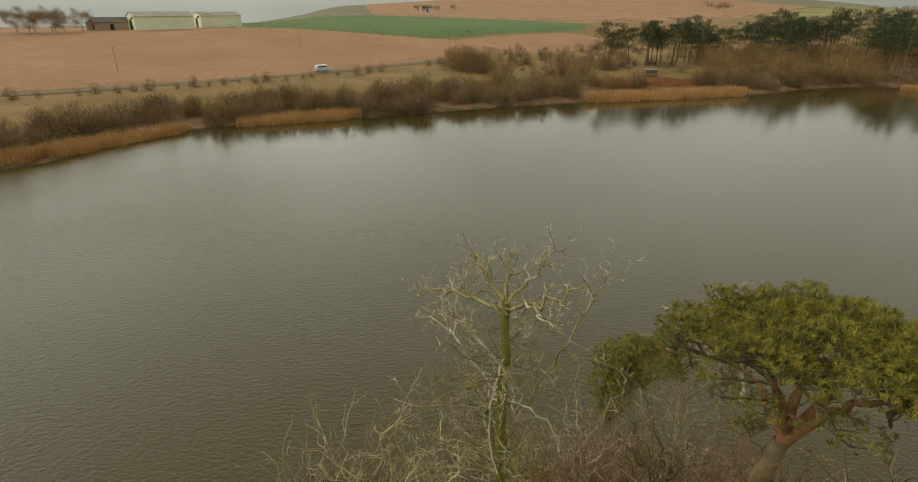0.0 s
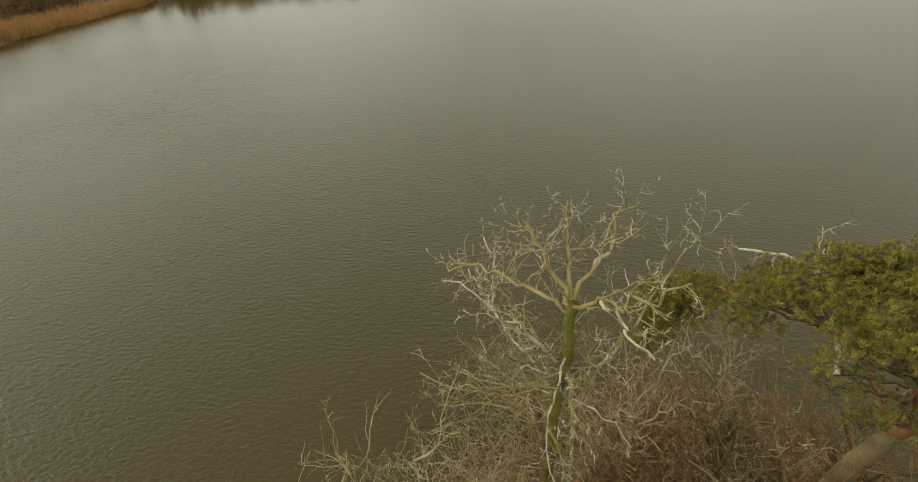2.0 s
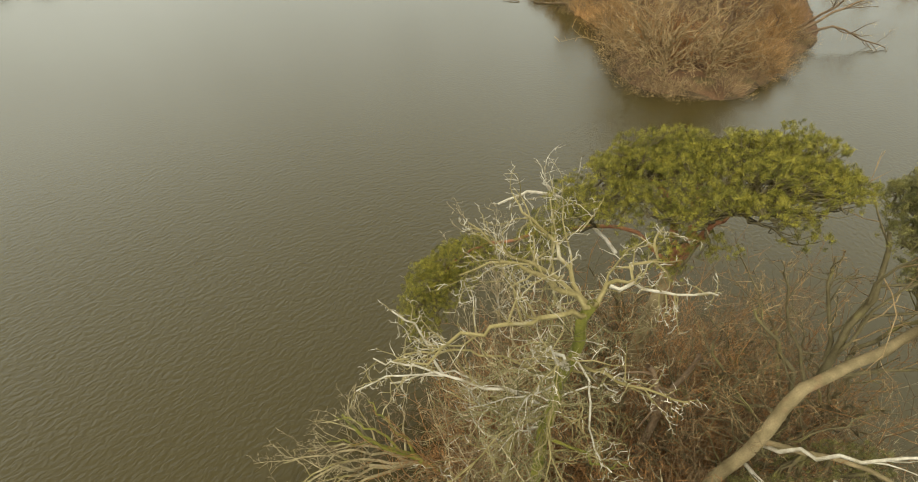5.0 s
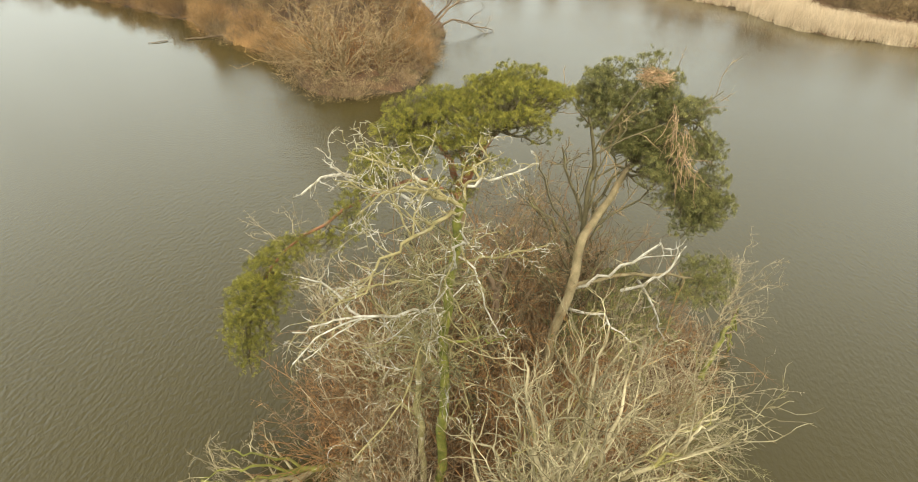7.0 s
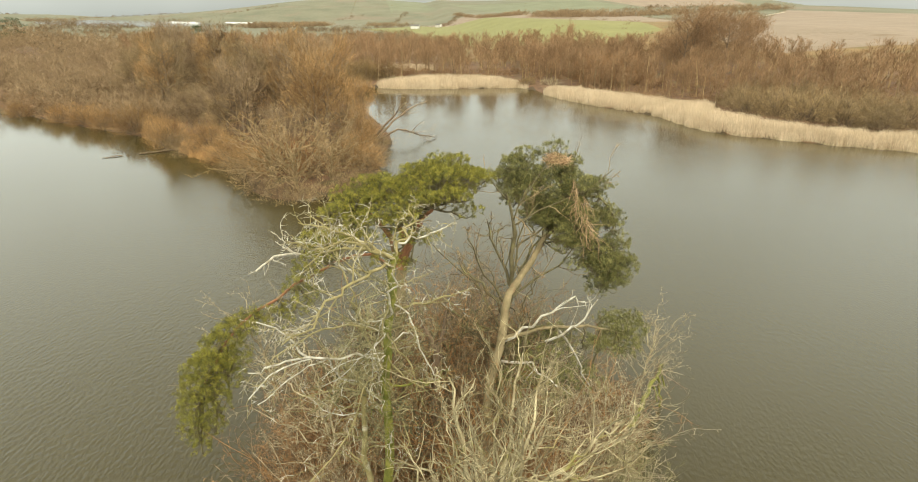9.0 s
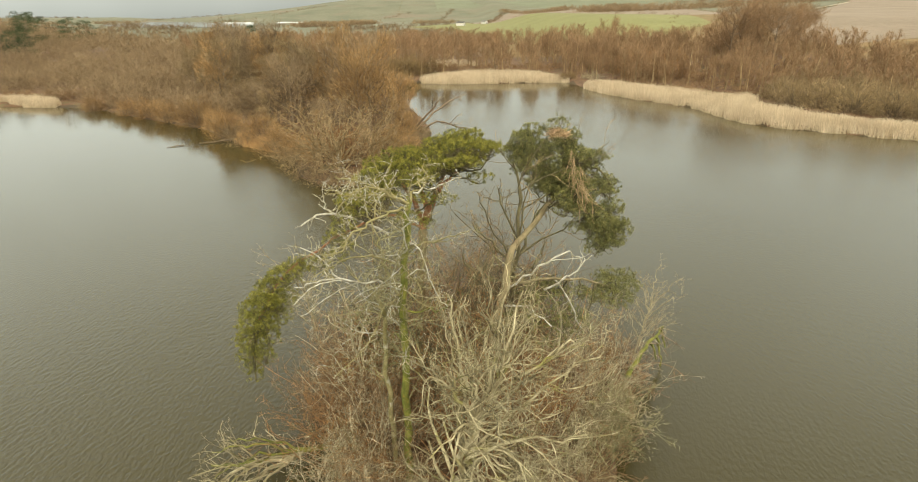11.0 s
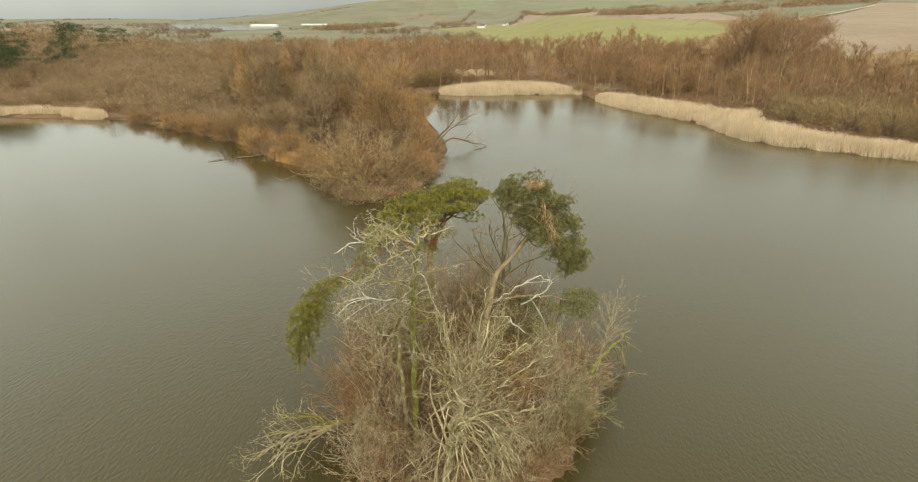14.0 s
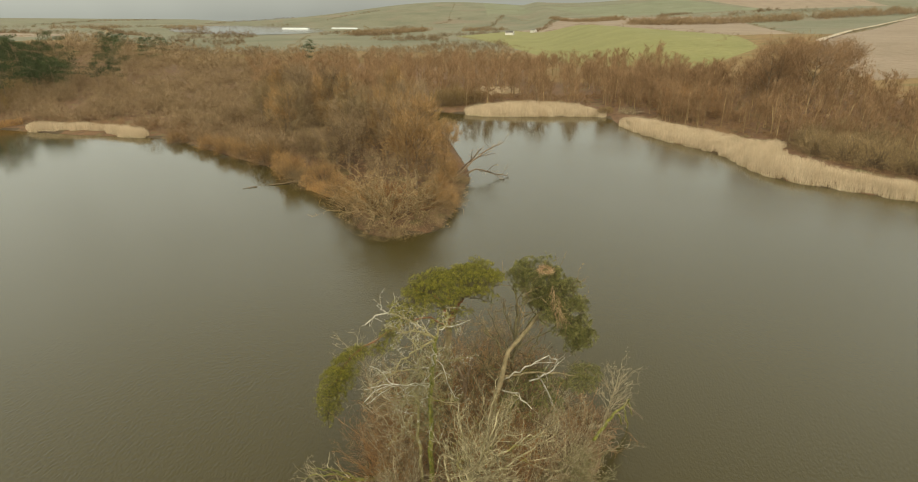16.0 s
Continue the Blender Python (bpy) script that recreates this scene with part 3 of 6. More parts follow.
def plant(proto, spots, rng, low=0.8, high=1.2, sink=0.0):
    """Copies of a tree on the ground at the spots; the first one is the tree itself."""
    for k, (x, y) in enumerate(spots):
        s = low + (high - low) * rng.random()
        m = Matrix.LocRotScale((x, y, float(height(x, y)) - sink), Euler((0, 0, rng.random() * 6.283)), (s, s, s * (0.9 + 0.2 * rng.random())))
        if k == 0:
            proto.matrix_basis = m
        else:
            copy_thing(proto, Matrix.LocRotScale(m.translation, m.to_quaternion(), (1, 1, 1))).scale = m.to_scale()


def scatter(rng, count, x0, x1, y0, y1, keep):
    spots = []
    x, y = rng.uniform(x0, x1, count * 40), rng.uniform(y0, y1, count * 40)
    ok = keep(x, y)
    for p in zip(x[ok], y[ok]):
        spots.append((float(p[0]), float(p[1])))
        if len(spots) == count:
            break
    return spots


def massed(name, makers, spots, mat, rng, label, low=0.8, high=1.2, trunks=None):
    """A wood too wide to count: many trees in one object."""
    pieces, wood = [], []
    for x, y in spots:
        made = makers[rng.integers(0, len(makers))]
        a, s = rng.random() * 6.283, low + (high - low) * rng.random()
        turn = np.array([[math.cos(a), -math.sin(a), 0], [math.sin(a), math.cos(a), 0], [0, 0, 1]]) * s
        at = np.array([x, y, float(height(x, y))])
        for k, bunch in enumerate(made):
            for v, f in bunch if k else bunch[:1 if trunks else 0]:
                (pieces if k or not trunks else wood).append((v @ turn.T + at, f))
    ob = tagged(part(name, pieces, mat), label, "woodland", kind="stuff")
    if wood:
        tagged(part("wood_trunks", wood, trunks, ob), kind="stuff")
    return ob


rng = np.random.default_rng(11)
# willow scrub along the north shore
NORTH_BUSH = [stand("shore_bush", far_bush(k, 6.8, 8.0, 720, 0.10), BARK, TWIG_OLIVE if k < 2 else TWIG_BROWN,
                    "leafless brown willow bush at the lake shore", "bush", "willow bushes along the shore", "twigwork") for k in range(4)]
shore_keep = lambda x, y: (lambda d, v: (d > 0.4) & (d < 21) & (v > 100) & ~((x > -60) & (x < -33) & (d < 6)) & ~((x > 26) & (x < 84) & (d < 16)) & (np.hypot(x - 57, y - 205) > 12) & ~((x < -66) & (d < 5)))(shore_distance(x, y), y - 0.5 * x)
spots = scatter(rng, 330, -120, 135, 70, 235, shore_keep)
for k in range(4):
    plant(NORTH_BUSH[k], spots[k::4], rng, 0.55, 1.05, 0.2)
HEDGE_TREE = stand("hedgerow_thorn", far_bush(9, 4.2, 4.0, 700, 0.05), BARK, TWIG_OLIVE, "small bare thorn bush by the country road", "bush", "thorns along the road", "twigwork")
road_pts = curve_line([(x, y, 0) for x, y in ROAD], 1, 1, steps=10)[0]
spots = []
for q in road_pts[14:66]:
    if rng.random() < 0.8:
        spots.append((q.x + 5.5 + 3 * rng.random(), q.y - 4.5 - 3 * rng.random()))
plant(HEDGE_TREE, spots, rng, 0.35, 1.0)
CLUMP = stand("hawthorn", far_bush(21, 11.5, 15, 3200, 0.07), BARK, TWIG_OLIVE, "large dense leafless hawthorn clump", "tree", "hawthorn clumps", "twigwork")
plant(CLUMP, [(-9, 214), (-4, 209), (-14, 219), (3, 192), (26, 207), (44, 224), (30, 196), (90, 226)], rng, 0.6, 1.0)
spots = scatter(rng, 120, -30, 75, 175, 300, lambda x, y: (lambda d: (d > 18) & (d < 110) & (x > -0.5 * (y - 215)) & (np.hypot(x - 57, (y - 202) * 1.3) > 20))(shore_distance(x, y)))
plant(stand("rough_bush", far_bush(27, 4.6, 5.6, 560, 0.075), BARK, TWIG_BROWN, "low leafless bush on rough grass", "bush", "bushes on the rough grass", "twigwork"), spots, rng, 0.4, 1.15)
spots = scatter(rng, 165, 84, 300, 185, 330, lambda x, y: (lambda d: (d > 1.5) & (d < 75) & (y - 0.5 * x > 125) & ((x > 100) | (d > 22)))(shore_distance(x, y)))
massed("bank_scrub", [far_bush(25 + k, 8.5, 9.5, 1000, 0.10) for k in range(3)], spots, TWIG_OLIVE, rng, "dense leafless scrub below the pine belt", 0.6, 1.15)

# pine belt on the far bank
PINES = [stand("scots_pine", far_pine(30 + k, 15.5, 10.5, 1500), BARK, NEEDLES_FAR, "tall dark green pine in the far belt", "tree", "pines of the far belt", "foliage") for k in range(3)]
spots = [(62 + 4.4 * k + rng.normal() * 1.5, 236 + 2.4 * k + rng.normal() * 5) for k in range(22)] + [(44 + 3.2 * k + rng.normal() * 1.5, 229 + 1.8 * k + 4 * rng.random()) for k in range(16)] + \
    scatter(rng, 34, 138, 235, 206, 242, lambda x, y: shore_distance(x, y) > 9) + \
    scatter(rng, 95, 118, 260, 218, 340, lambda x, y: (y > 0.2 * x + 212) & (y < 0.2 * x + 285))
for k in range(3):
    plant(PINES[k], spots[k::3], rng, 0.8, 1.15)

# tall trees of the wooded point
POINT_TREE = [stand("alder", far_tree(50 + k, 16.5, 6.4, 2700, 0.12, 0.076, 1.25, 0.45), BARK, (TWIG_GOLD, TWIG_BROWN, TWIG_TAN)[k],
                    "tall leafless golden-brown tree on the wooded point", "tree", "trees of the wooded point", "twigwork") for k in range(3)]
spots = [s for s in scatter(rng, 84, 76, 178, 24, 110, lambda x, y: (shore_distance(x, y) > 3) & (y < 0.62 * x + 2))]
edge = [s for s in spots if shore_distance(*s) < 10]
spots = [s for s in spots if shore_distance(*s) >= 10]
for k in range(3):
    plant(POINT_TREE[k], spots[k::3], rng, 0.85, 1.4)
    for x, y in edge[k::3]:
        copy_thing(POINT_TREE[k], Matrix.LocRotScale((x, y, float(height(x, y))), Euler((0, 0, rng.random() * 6.283)), None)).scale = [0.45 + 0.3 * rng.random()] * 3
POINT_BUSH = [stand("point_bush", far_bush(60 + k, 9.0, 12, 3200, 0.06), BARK, (TWIG_RED, TWIG_GOLD)[k],
                    "broad leafless bush overhanging the water", "bush", "bushes of the wooded point", "twigwork") for k in range(2)]
plant(POINT_BUSH[0], [(73, 33), (74, 38)], rng, 0.7, 0.9, 0.3)
plant(POINT_BUSH[1], [(77, 41), (78, 28), (88, 28), (84, 50), (92, 56), (97, 27), (104, 27), (110, 78), (121, 95), (78, 25), (78, 44), (80, 46), (98, 66), (106, 72), (116, 88), (126, 104), (133, 118)], rng, 0.55, 0.85, 0.3)

EDGE_BUSH = stand("edge_bush", far_bush(64, 3.6, 7.5, 1500, 0.05), BARK, TWIG_TAN, "low tan bush trailing in the water", "bush", "low bushes round the point", "twigwork")
plant(EDGE_BUSH, [(61.5, 36), (61, 33), (62.5, 30.5), (65, 39.5), (70, 42.5), (66.5, 26.5), (72.5, 25), (75, 45), (79, 47.5), (85, 52), (90, 59), (95, 63.5), (80, 24), (88, 23.5), (96, 23.5), (104, 70)], rng, 0.75, 1.15, 0.5)

# carr and woods to the east: too many to count
CARR = [far_bush(70 + k, 6.6, 12.0, 520, 0.14) for k in range(4)]
COPSE = [far_bush(75 + k, 7.5, 12, 150, 0.4) for k in range(3)]
spots = scatter(rng, 560, 118, 420, 60, 420, lambda x, y: (lambda d: (d > np.where((y > 128) & (y < 190), 9, 2)) & (d < 260) & (y > 0.42 * x + 12) & (y - 0.5 * x < np.where(x > 190, 205, 150)))(shore_distance(x, y)))
spots += scatter(rng, 60, 106, 190, 72, 150, lambda x, y: (lambda d: (d > 3) & (d < 45) & (y < 128))(shore_distance(x, y)))
spots += scatter(rng, 120, 140, 262, 105, 250, lambda x, y: (lambda d: (d > 12) & (d < 120) & (y > 0.42 * x + 12) & (y - 0.5 * x < 150))(shore_distance(x, y)))
massed("willow_carr", CARR, spots, TWIG_BROWN, rng, "wide brown leafless willow carr behind the lake", 0.75, 1.2)
BIRCH = [far_tree(80 + k, 15.0, 5.0, 500, 0.2, 0.125, 1.6, 0.7) for k in range(4)]
spots = scatter(rng, 520, 205, 420, -90, 240, lambda x, y: (lambda d: (d > 16) & (d < 190) & (y < 0.5 * x + 20) & (y > -0.62 * x + 60))(shore_distance(x, y)))
massed("birch_wood", BIRCH, spots, TWIG_RUSSET, rng, "dense leafless birch wood with pale trunks", 0.65, 1.2, TWIG_TAN)
spots = scatter(rng, 460, 120, 420, -230, -30, lambda x, y: (lambda d: (d > np.where(x < 165, 30, 16)) & (d < 105) & (y > -0.62 * x - 75))(shore_distance(x, y)))
massed("bank_wood", BIRCH, spots, TWIG_RUSSET, rng, "leafless russet wood on the rising bank", 0.5, 1.12, TWIG_TAN)
spots = scatter(rng, 420, 300, 1300, -200, 900, lambda x, y: (shore_distance(x, y) > 150) & (np.sin(x / 70 + 1) * np.sin(y / 55 + x / 200) > 0.55) & ~within(FIELDS[5][1], x, y) & ~within(FIELDS[6][1], x, y) & ~within(FIELDS[7][1], x, y))
for (ax, ay), (bx, by) in (((900, 640), (1500, 1180)), ((1150, 420), (1500, 330)), ((1900, 1700), (2900, 1900)), ((2400, 1100), (3000, 700)), ((2300, 480), (2600, 250)), ((1000, 180), (1500, 60)), ((1500, -40), (2300, -160)), ((2500, 1400), (3300, 1300)), ((2000, 130), (2700, 60)), ((760, 560), (900, 700)), ((950, 1150), (1150, 930)), ((1500, 1620), (1900, 1180)), ((1000, 1250), (1200, 1050)), ((1250, -420), (1500, -640)), ((1700, -480), (2200, -560)), ((1150, -640), (1420, -560)), ((1350, -330), (1700, -420)), ((1600, 420), (2100, 380))):
    n = int(math.hypot(bx - ax, by - ay) / 13)
    spots += [(ax + (bx - ax) * k / n + 8 * rng.normal(), ay + (by - ay) * k / n + 8 * rng.normal()) for k in range(n)]
back = scatter(rng, 420, 300, 720, -10, 520, lambda x, y: (lambda d: (d > 190) & (d < 430) & (y > 0.02 * x) & (y - 0.62 * x < 130))(shore_distance(x, y)))
massed("back_wood", COPSE, back, TWIG_BROWN, rng, "brown leafless woodland stretching behind the carr", 0.8, 1.5)
massed("distant_copses", COPSE, spots, TWIG_BROWN, rng, "distant dark copses and hedges among fields", 0.8, 1.5)
spots = []
for (ax, ay), (bx, by), deep, n in (((907, -187), (895, -323), 110, 130), ((905, -330), (1056, -694), 80, 150), ((1272, -236), (1698, -217), 30, 80), ((1698, -217), (2205, -131), 40, 80),
                                    ((1608, 152), (1815, 39), 60, 50), ((1100, 354), (1200, 294), 140, 80), ((1200, 294), (1580, 264), 150, 110), ((1630, 1087), (1760, 1012), 80, 40), ((1475, 1310), (1697, 1226), 15, 40)):
    for u, v in rng.random((n, 2)):
        spots.append((ax + (bx - ax) * u + deep * v, ay + (by - ay) * u + 5 * rng.normal()))
massed("far_belts", COPSE, spots, TWIG_BROWN, rng, "dark leafless belts of woodland far across the fields", 1.2, 2.0)
brush = scatter(rng, 300, 120, 300, -170, 40, lambda x, y: (lambda d: (d > np.where(x > 196, 24, 13)) & (d < 48) & ((x > 152) | (y < -95)))(shore_distance(x, y)))
brush += scatter(rng, 90, 112, 180, 88, 195, lambda x, y: (lambda d: (d > np.where(y > 130, 7, 1.5)) & (d < 18))(shore_distance(x, y)))
massed("wood_brush", [far_bush(140 + k, 3.0, 5.8, 260, 0.13) for k in range(3)], brush, TWIG_RUSSET, rng, "russet brambles and brush at the wood's edge", 0.6, 1.3)
BANK_BUSH = stand("bank_bush", far_bush(90, 7.0, 11, 3200, 0.06), BARK, TWIG_TAN, "rounded olive-brown willow bush behind reeds", "bush", "willow bushes behind the reeds", "twigwork")
plant(BANK_BUSH, [(144, -80), (136, -78), (139, -86), (128, -82), (131, -90), (121, -86), (124, -95), (115, -92), (146, -90), (117, -101), (136, -97), (109, -97), (112, -106), (128, -104)], rng, 1.05, 1.35)
plant(stand("inlet_bush", far_bush(92, 3.6, 5.0, 1200, 0.07), BARK, TWIG_OLIVE, "dark round bush at the reed gap", "bush", "bushes at the inlet", "twigwork"), [(203.5, -26), (206, -29)], rng, 0.9, 1.1)
plant(stand("inlet_willow", far_bush(93, 7.0, 12, 2600, 0.07), BARK, TWIG_OLIVE, "dark olive rounded willow beside the inlet", "bush", "willows at the inlet", "twigwork"), [(216, 43), (221, 37), (226, 30), (224, 44), (232, 38)], rng, 1.1, 1.4)
plant(stand("reed_bush", far_bush(91, 3.4, 4.6, 900, 0.06), BARK, TWIG_GREY, "small grey bush among reeds", "bush", "bushes among the reeds", "twigwork"), [(141, -62), (146, -59), (206, -35), (204, -38), (214, 26)], rng, 0.7, 1.1)

# hedges and tree lines between the fields
LINES = [[(-150, 334), (-98, 318), (-32, 302), (55, 360)], [(63, 419), (2, 526), (-145, 692)], [(63, 419), (232, 569), (460, 891)], [(-145, 692), (-276, 610)],
         [(412, -141), (526, -189), (894, -145), (1726, 7)], [(463, -74), (804, 34), (1135, 126), (1726, 7)], [(464, -236), (1035, -672)], [(560, -260), (1200, -420)],
         [(1000, -330), (1300, -700)], [(492, 501), (800, 620), (1000, 700)], [(350, 420), (600, 700)], [(2100, 100), (2300, 900)], [(1800, -300), (2500, 0)], [(2300, -700), (2600, 300)],
         [(2450, -900), (2700, 1200)], [(2000, 900), (3200, 1000)], [(2500, 300), (3300, 350)], [(1300, -330), (2100, -900)], [(2900, -600), (3100, 500)], [(1200, 1200), (2600, 1300)],
         [(900, 250), (1500, 330)], [(1900, 500), (2600, 700)], [(1500, -150), (1900, -600)], [(700, 300), (1100, 420)]]
spots = []
for line in LINES:
    for (ax, ay), (bx, by) in zip(line, line[1:]):
        n = max(2, int(math.hypot(bx - ax, by - ay) / 11))
        spots += [(ax + (bx - ax) * k / n + 2 * rng.normal(), ay + (by - ay) * k / n + 2 * rng.normal()) for k in range(n) if rng.random() < 0.8]
massed("field_hedges", [far_bush(130 + k, 3.0, 9.0, 70, 0.3) for k in range(3)], spots, TWIG_OLIVE, rng, "dark leafless hedges between the fields", 0.4, 1.3)
far_pines = scatter(rng, 26, 200, 420, 230, 330, lambda x, y: (shore_distance(x, y) > 60) & (np.sin(x / 31) > 0.2))
plant(stand("lone_pine", far_pine(36, 13, 9, 1700, 0.2), BARK, NEEDLES_FAR, "dark green pine standing above the carr", "tree", "pines above the carr", "foliage"), far_pines[:6] + [(560, 226), (339, 286), (343, 292), (410, 311), (423, 177)], rng, 0.8, 1.25)
plant(stand("lone_pine", far_pine(37, 17, 12, 2600, 0.12), BARK, NEEDLES_FAR, "dark green pine standing above the carr", "tree", "pines above the carr", "foliage"), [(236, 262), (243, 268), (250, 266), (246, 258), (256, 274), (231, 272), (240, 280), (262, 262), (294, 253), (300, 257), (349, 268)], rng, 0.85, 1.15)
OAK = stand("oak", far_tree(95, 20, 11, 4600, 0.2, 0.085, 1.5, 0.35), BARK, TWIG_RUSSET, "wide-crowned leafless oak above the bank wood", "tree", "oaks on the bank", "twigwork")
plant(OAK, [(214, -98), (204, -107), (222, -110), (208, -92), (246, -120), (240, -134), (254, -142)], rng, 1.1, 1.4)
plant(stand("bank_thicket", far_bush(94, 12, 16, 3000, 0.08), BARK, TWIG_RED, "tall russet leafless thicket on the bank", "thicket", "thickets on the bank", "twigwork"), [(204, -56), (212, -63), (198, -66), (220, -58)], rng, 0.8, 1.1)


# ---- reeds ----
def reeds(name, line, width, count, tall, mat, label):
    """A belt of reeds along a line of the shore."""
    rng = np.random.default_rng(len(line) * 7 + count)
    pts = np.array([tuple(q)[:2] for q in curve_line([(x, y, 0) for x, y in line], 1, 1, steps=10)[0]])
    f = rng.random(count) * (len(pts) - 1.001)
    i = f.astype(int)
    d = pts[i + 1] - pts[i]
    side = np.stack((d[:, 1], -d[:, 0]), -1) / np.linalg.norm(d, axis=1, keepdims=True)
    ends = np.clip(np.minimum(f, len(pts) - 1 - f) / 4, 0.15, 1) ** 0.5
    lump = 0.75 + 0.25 * np.sin(f * 1.3) * np.sin(f * 0.37 + 1)
    p = pts[i] + d * (f - i)[:, None] + side * ((rng.random(count) - 0.5) * width * ends * lump)[:, None]
    return stalks(name, p, tall * (0.8 + 0.2 * lump), mat, label, rng)


def stalks(name, p, tall, mat, label, rng):
    count = len(p)
    z = np.maximum(height(p[:, 0], p[:, 1]), -0.3)
    root = np.concatenate((p, z[:, None]), 1)
    way = rng.normal(size=root.shape) * 0.12 + [0.05, 0.03, 1]
    return tagged(part(name, [slivers(root, way, tall * (0.65 + 0.5 * rng.random(count)), 0.07 + 0.07 * rng.random(count), rng)], mat), label, "reeds", kind="stuff")


def reed_field(name, outline, count, tall, mat, label):
    """Reeds that fill an outline, lower and thinner towards its ragged edge."""
    rng = np.random.default_rng(count)
    edge = closed_curve(outline)
    x, y = rng.uniform(edge[:, 0].min(), edge[:, 0].max(), count * 6), rng.uniform(edge[:, 1].min(), edge[:, 1].max(), count * 6)
    ok = within([tuple(q) for q in edge], x + 0.5 * np.sin(y * 0.9), y + 0.5 * np.sin(x * 1.1))
    p = np.stack((x[ok], y[ok]), -1)[:count]
    rim = np.min(np.hypot(p[:, None, 0] - edge[None, :, 0], p[:, None, 1] - edge[None, :, 1]), 1)
    lump = 1 + 0.14 * np.sin(p[:, 0] * 0.45 + 1) * np.sin(p[:, 1] * 0.38) + 0.08 * np.sin(p[:, 0] * 1.3 + p[:, 1])
    return stalks(name, p, tall * lump * (0.72 + 0.28 * np.clip(rim / 4, 0, 1)), mat, label, rng)


reeds("reed_bed", [(-92, 84), (-83.5, 94), (-77, 107), (-69, 122)], 7, 11000, 2.2, REED_NORTH, "russet dry reed fringe along the shore")
reeds("reed_bed", [(-60, 127), (-46, 134), (-33, 140)], 6.5, 7000, 2.2, REED_NORTH, "russet dry reed fringe along the shore")
reeds("reed_bed", [(28, 169), (44, 174), (62, 180), (82, 186)], 9, 10000, 2.4, REED_NORTH, "russet dry reed bed in front of scrub")
reeds("reed_bed", [(138, 200), (146, 195), (153, 189)], 5, 5000, 2.3, REED_NORTH, "russet dry reed fringe in the lake corner")
reed_field("reed_bed", [(143, 179), (144, 165), (144, 152), (138, 140), (139, 133), (143, 134), (149, 150), (151, 168), (149, 181)], 9000, 2.4, REED_EAST, "buff dry reed belt by the carr")
reed_field("reed_bed", [(198.5, 29), (195.5, 20), (197, 8), (199, -5), (201, -20), (200, -27.5), (205, -25), (221, -17), (227, 2), (218, 20), (205, 31)], 30000, 2.5, REED_EAST, "broad buff reed bed at the lake end")
reed_field("reed_bed", [(250, 29), (258, 15), (262, 8), (274, 9), (279, 27), (266, 32)], 9000, 2.5, REED_EAST, "buff reed patch behind the lake end")
reed_field("reed_bed", [(184, -29.5), (166, -34), (151, -42), (138, -50.5), (122, -52.5), (113, -55), (106, -61), (101, -69), (93, -81), (88, -96), (96, -100), (104, -84), (116, -73), (134, -68), (147, -74), (149, -66), (162, -58), (172, -50), (188, -39)], 52000, 2.5, REED_EAST, "long buff reed belt below the bank")
reeds("bracken", [(36, 190), (50, 198), (74, 203)], 17, 9000, 1.1, BRACKEN, "rust-red dead bracken on the bank")
reeds("sedge", [(83, 50), (90, 58), (95, 62)], 5, 2600, 1.6, REED_NORTH, "tan dry sedge hanging over the bank")


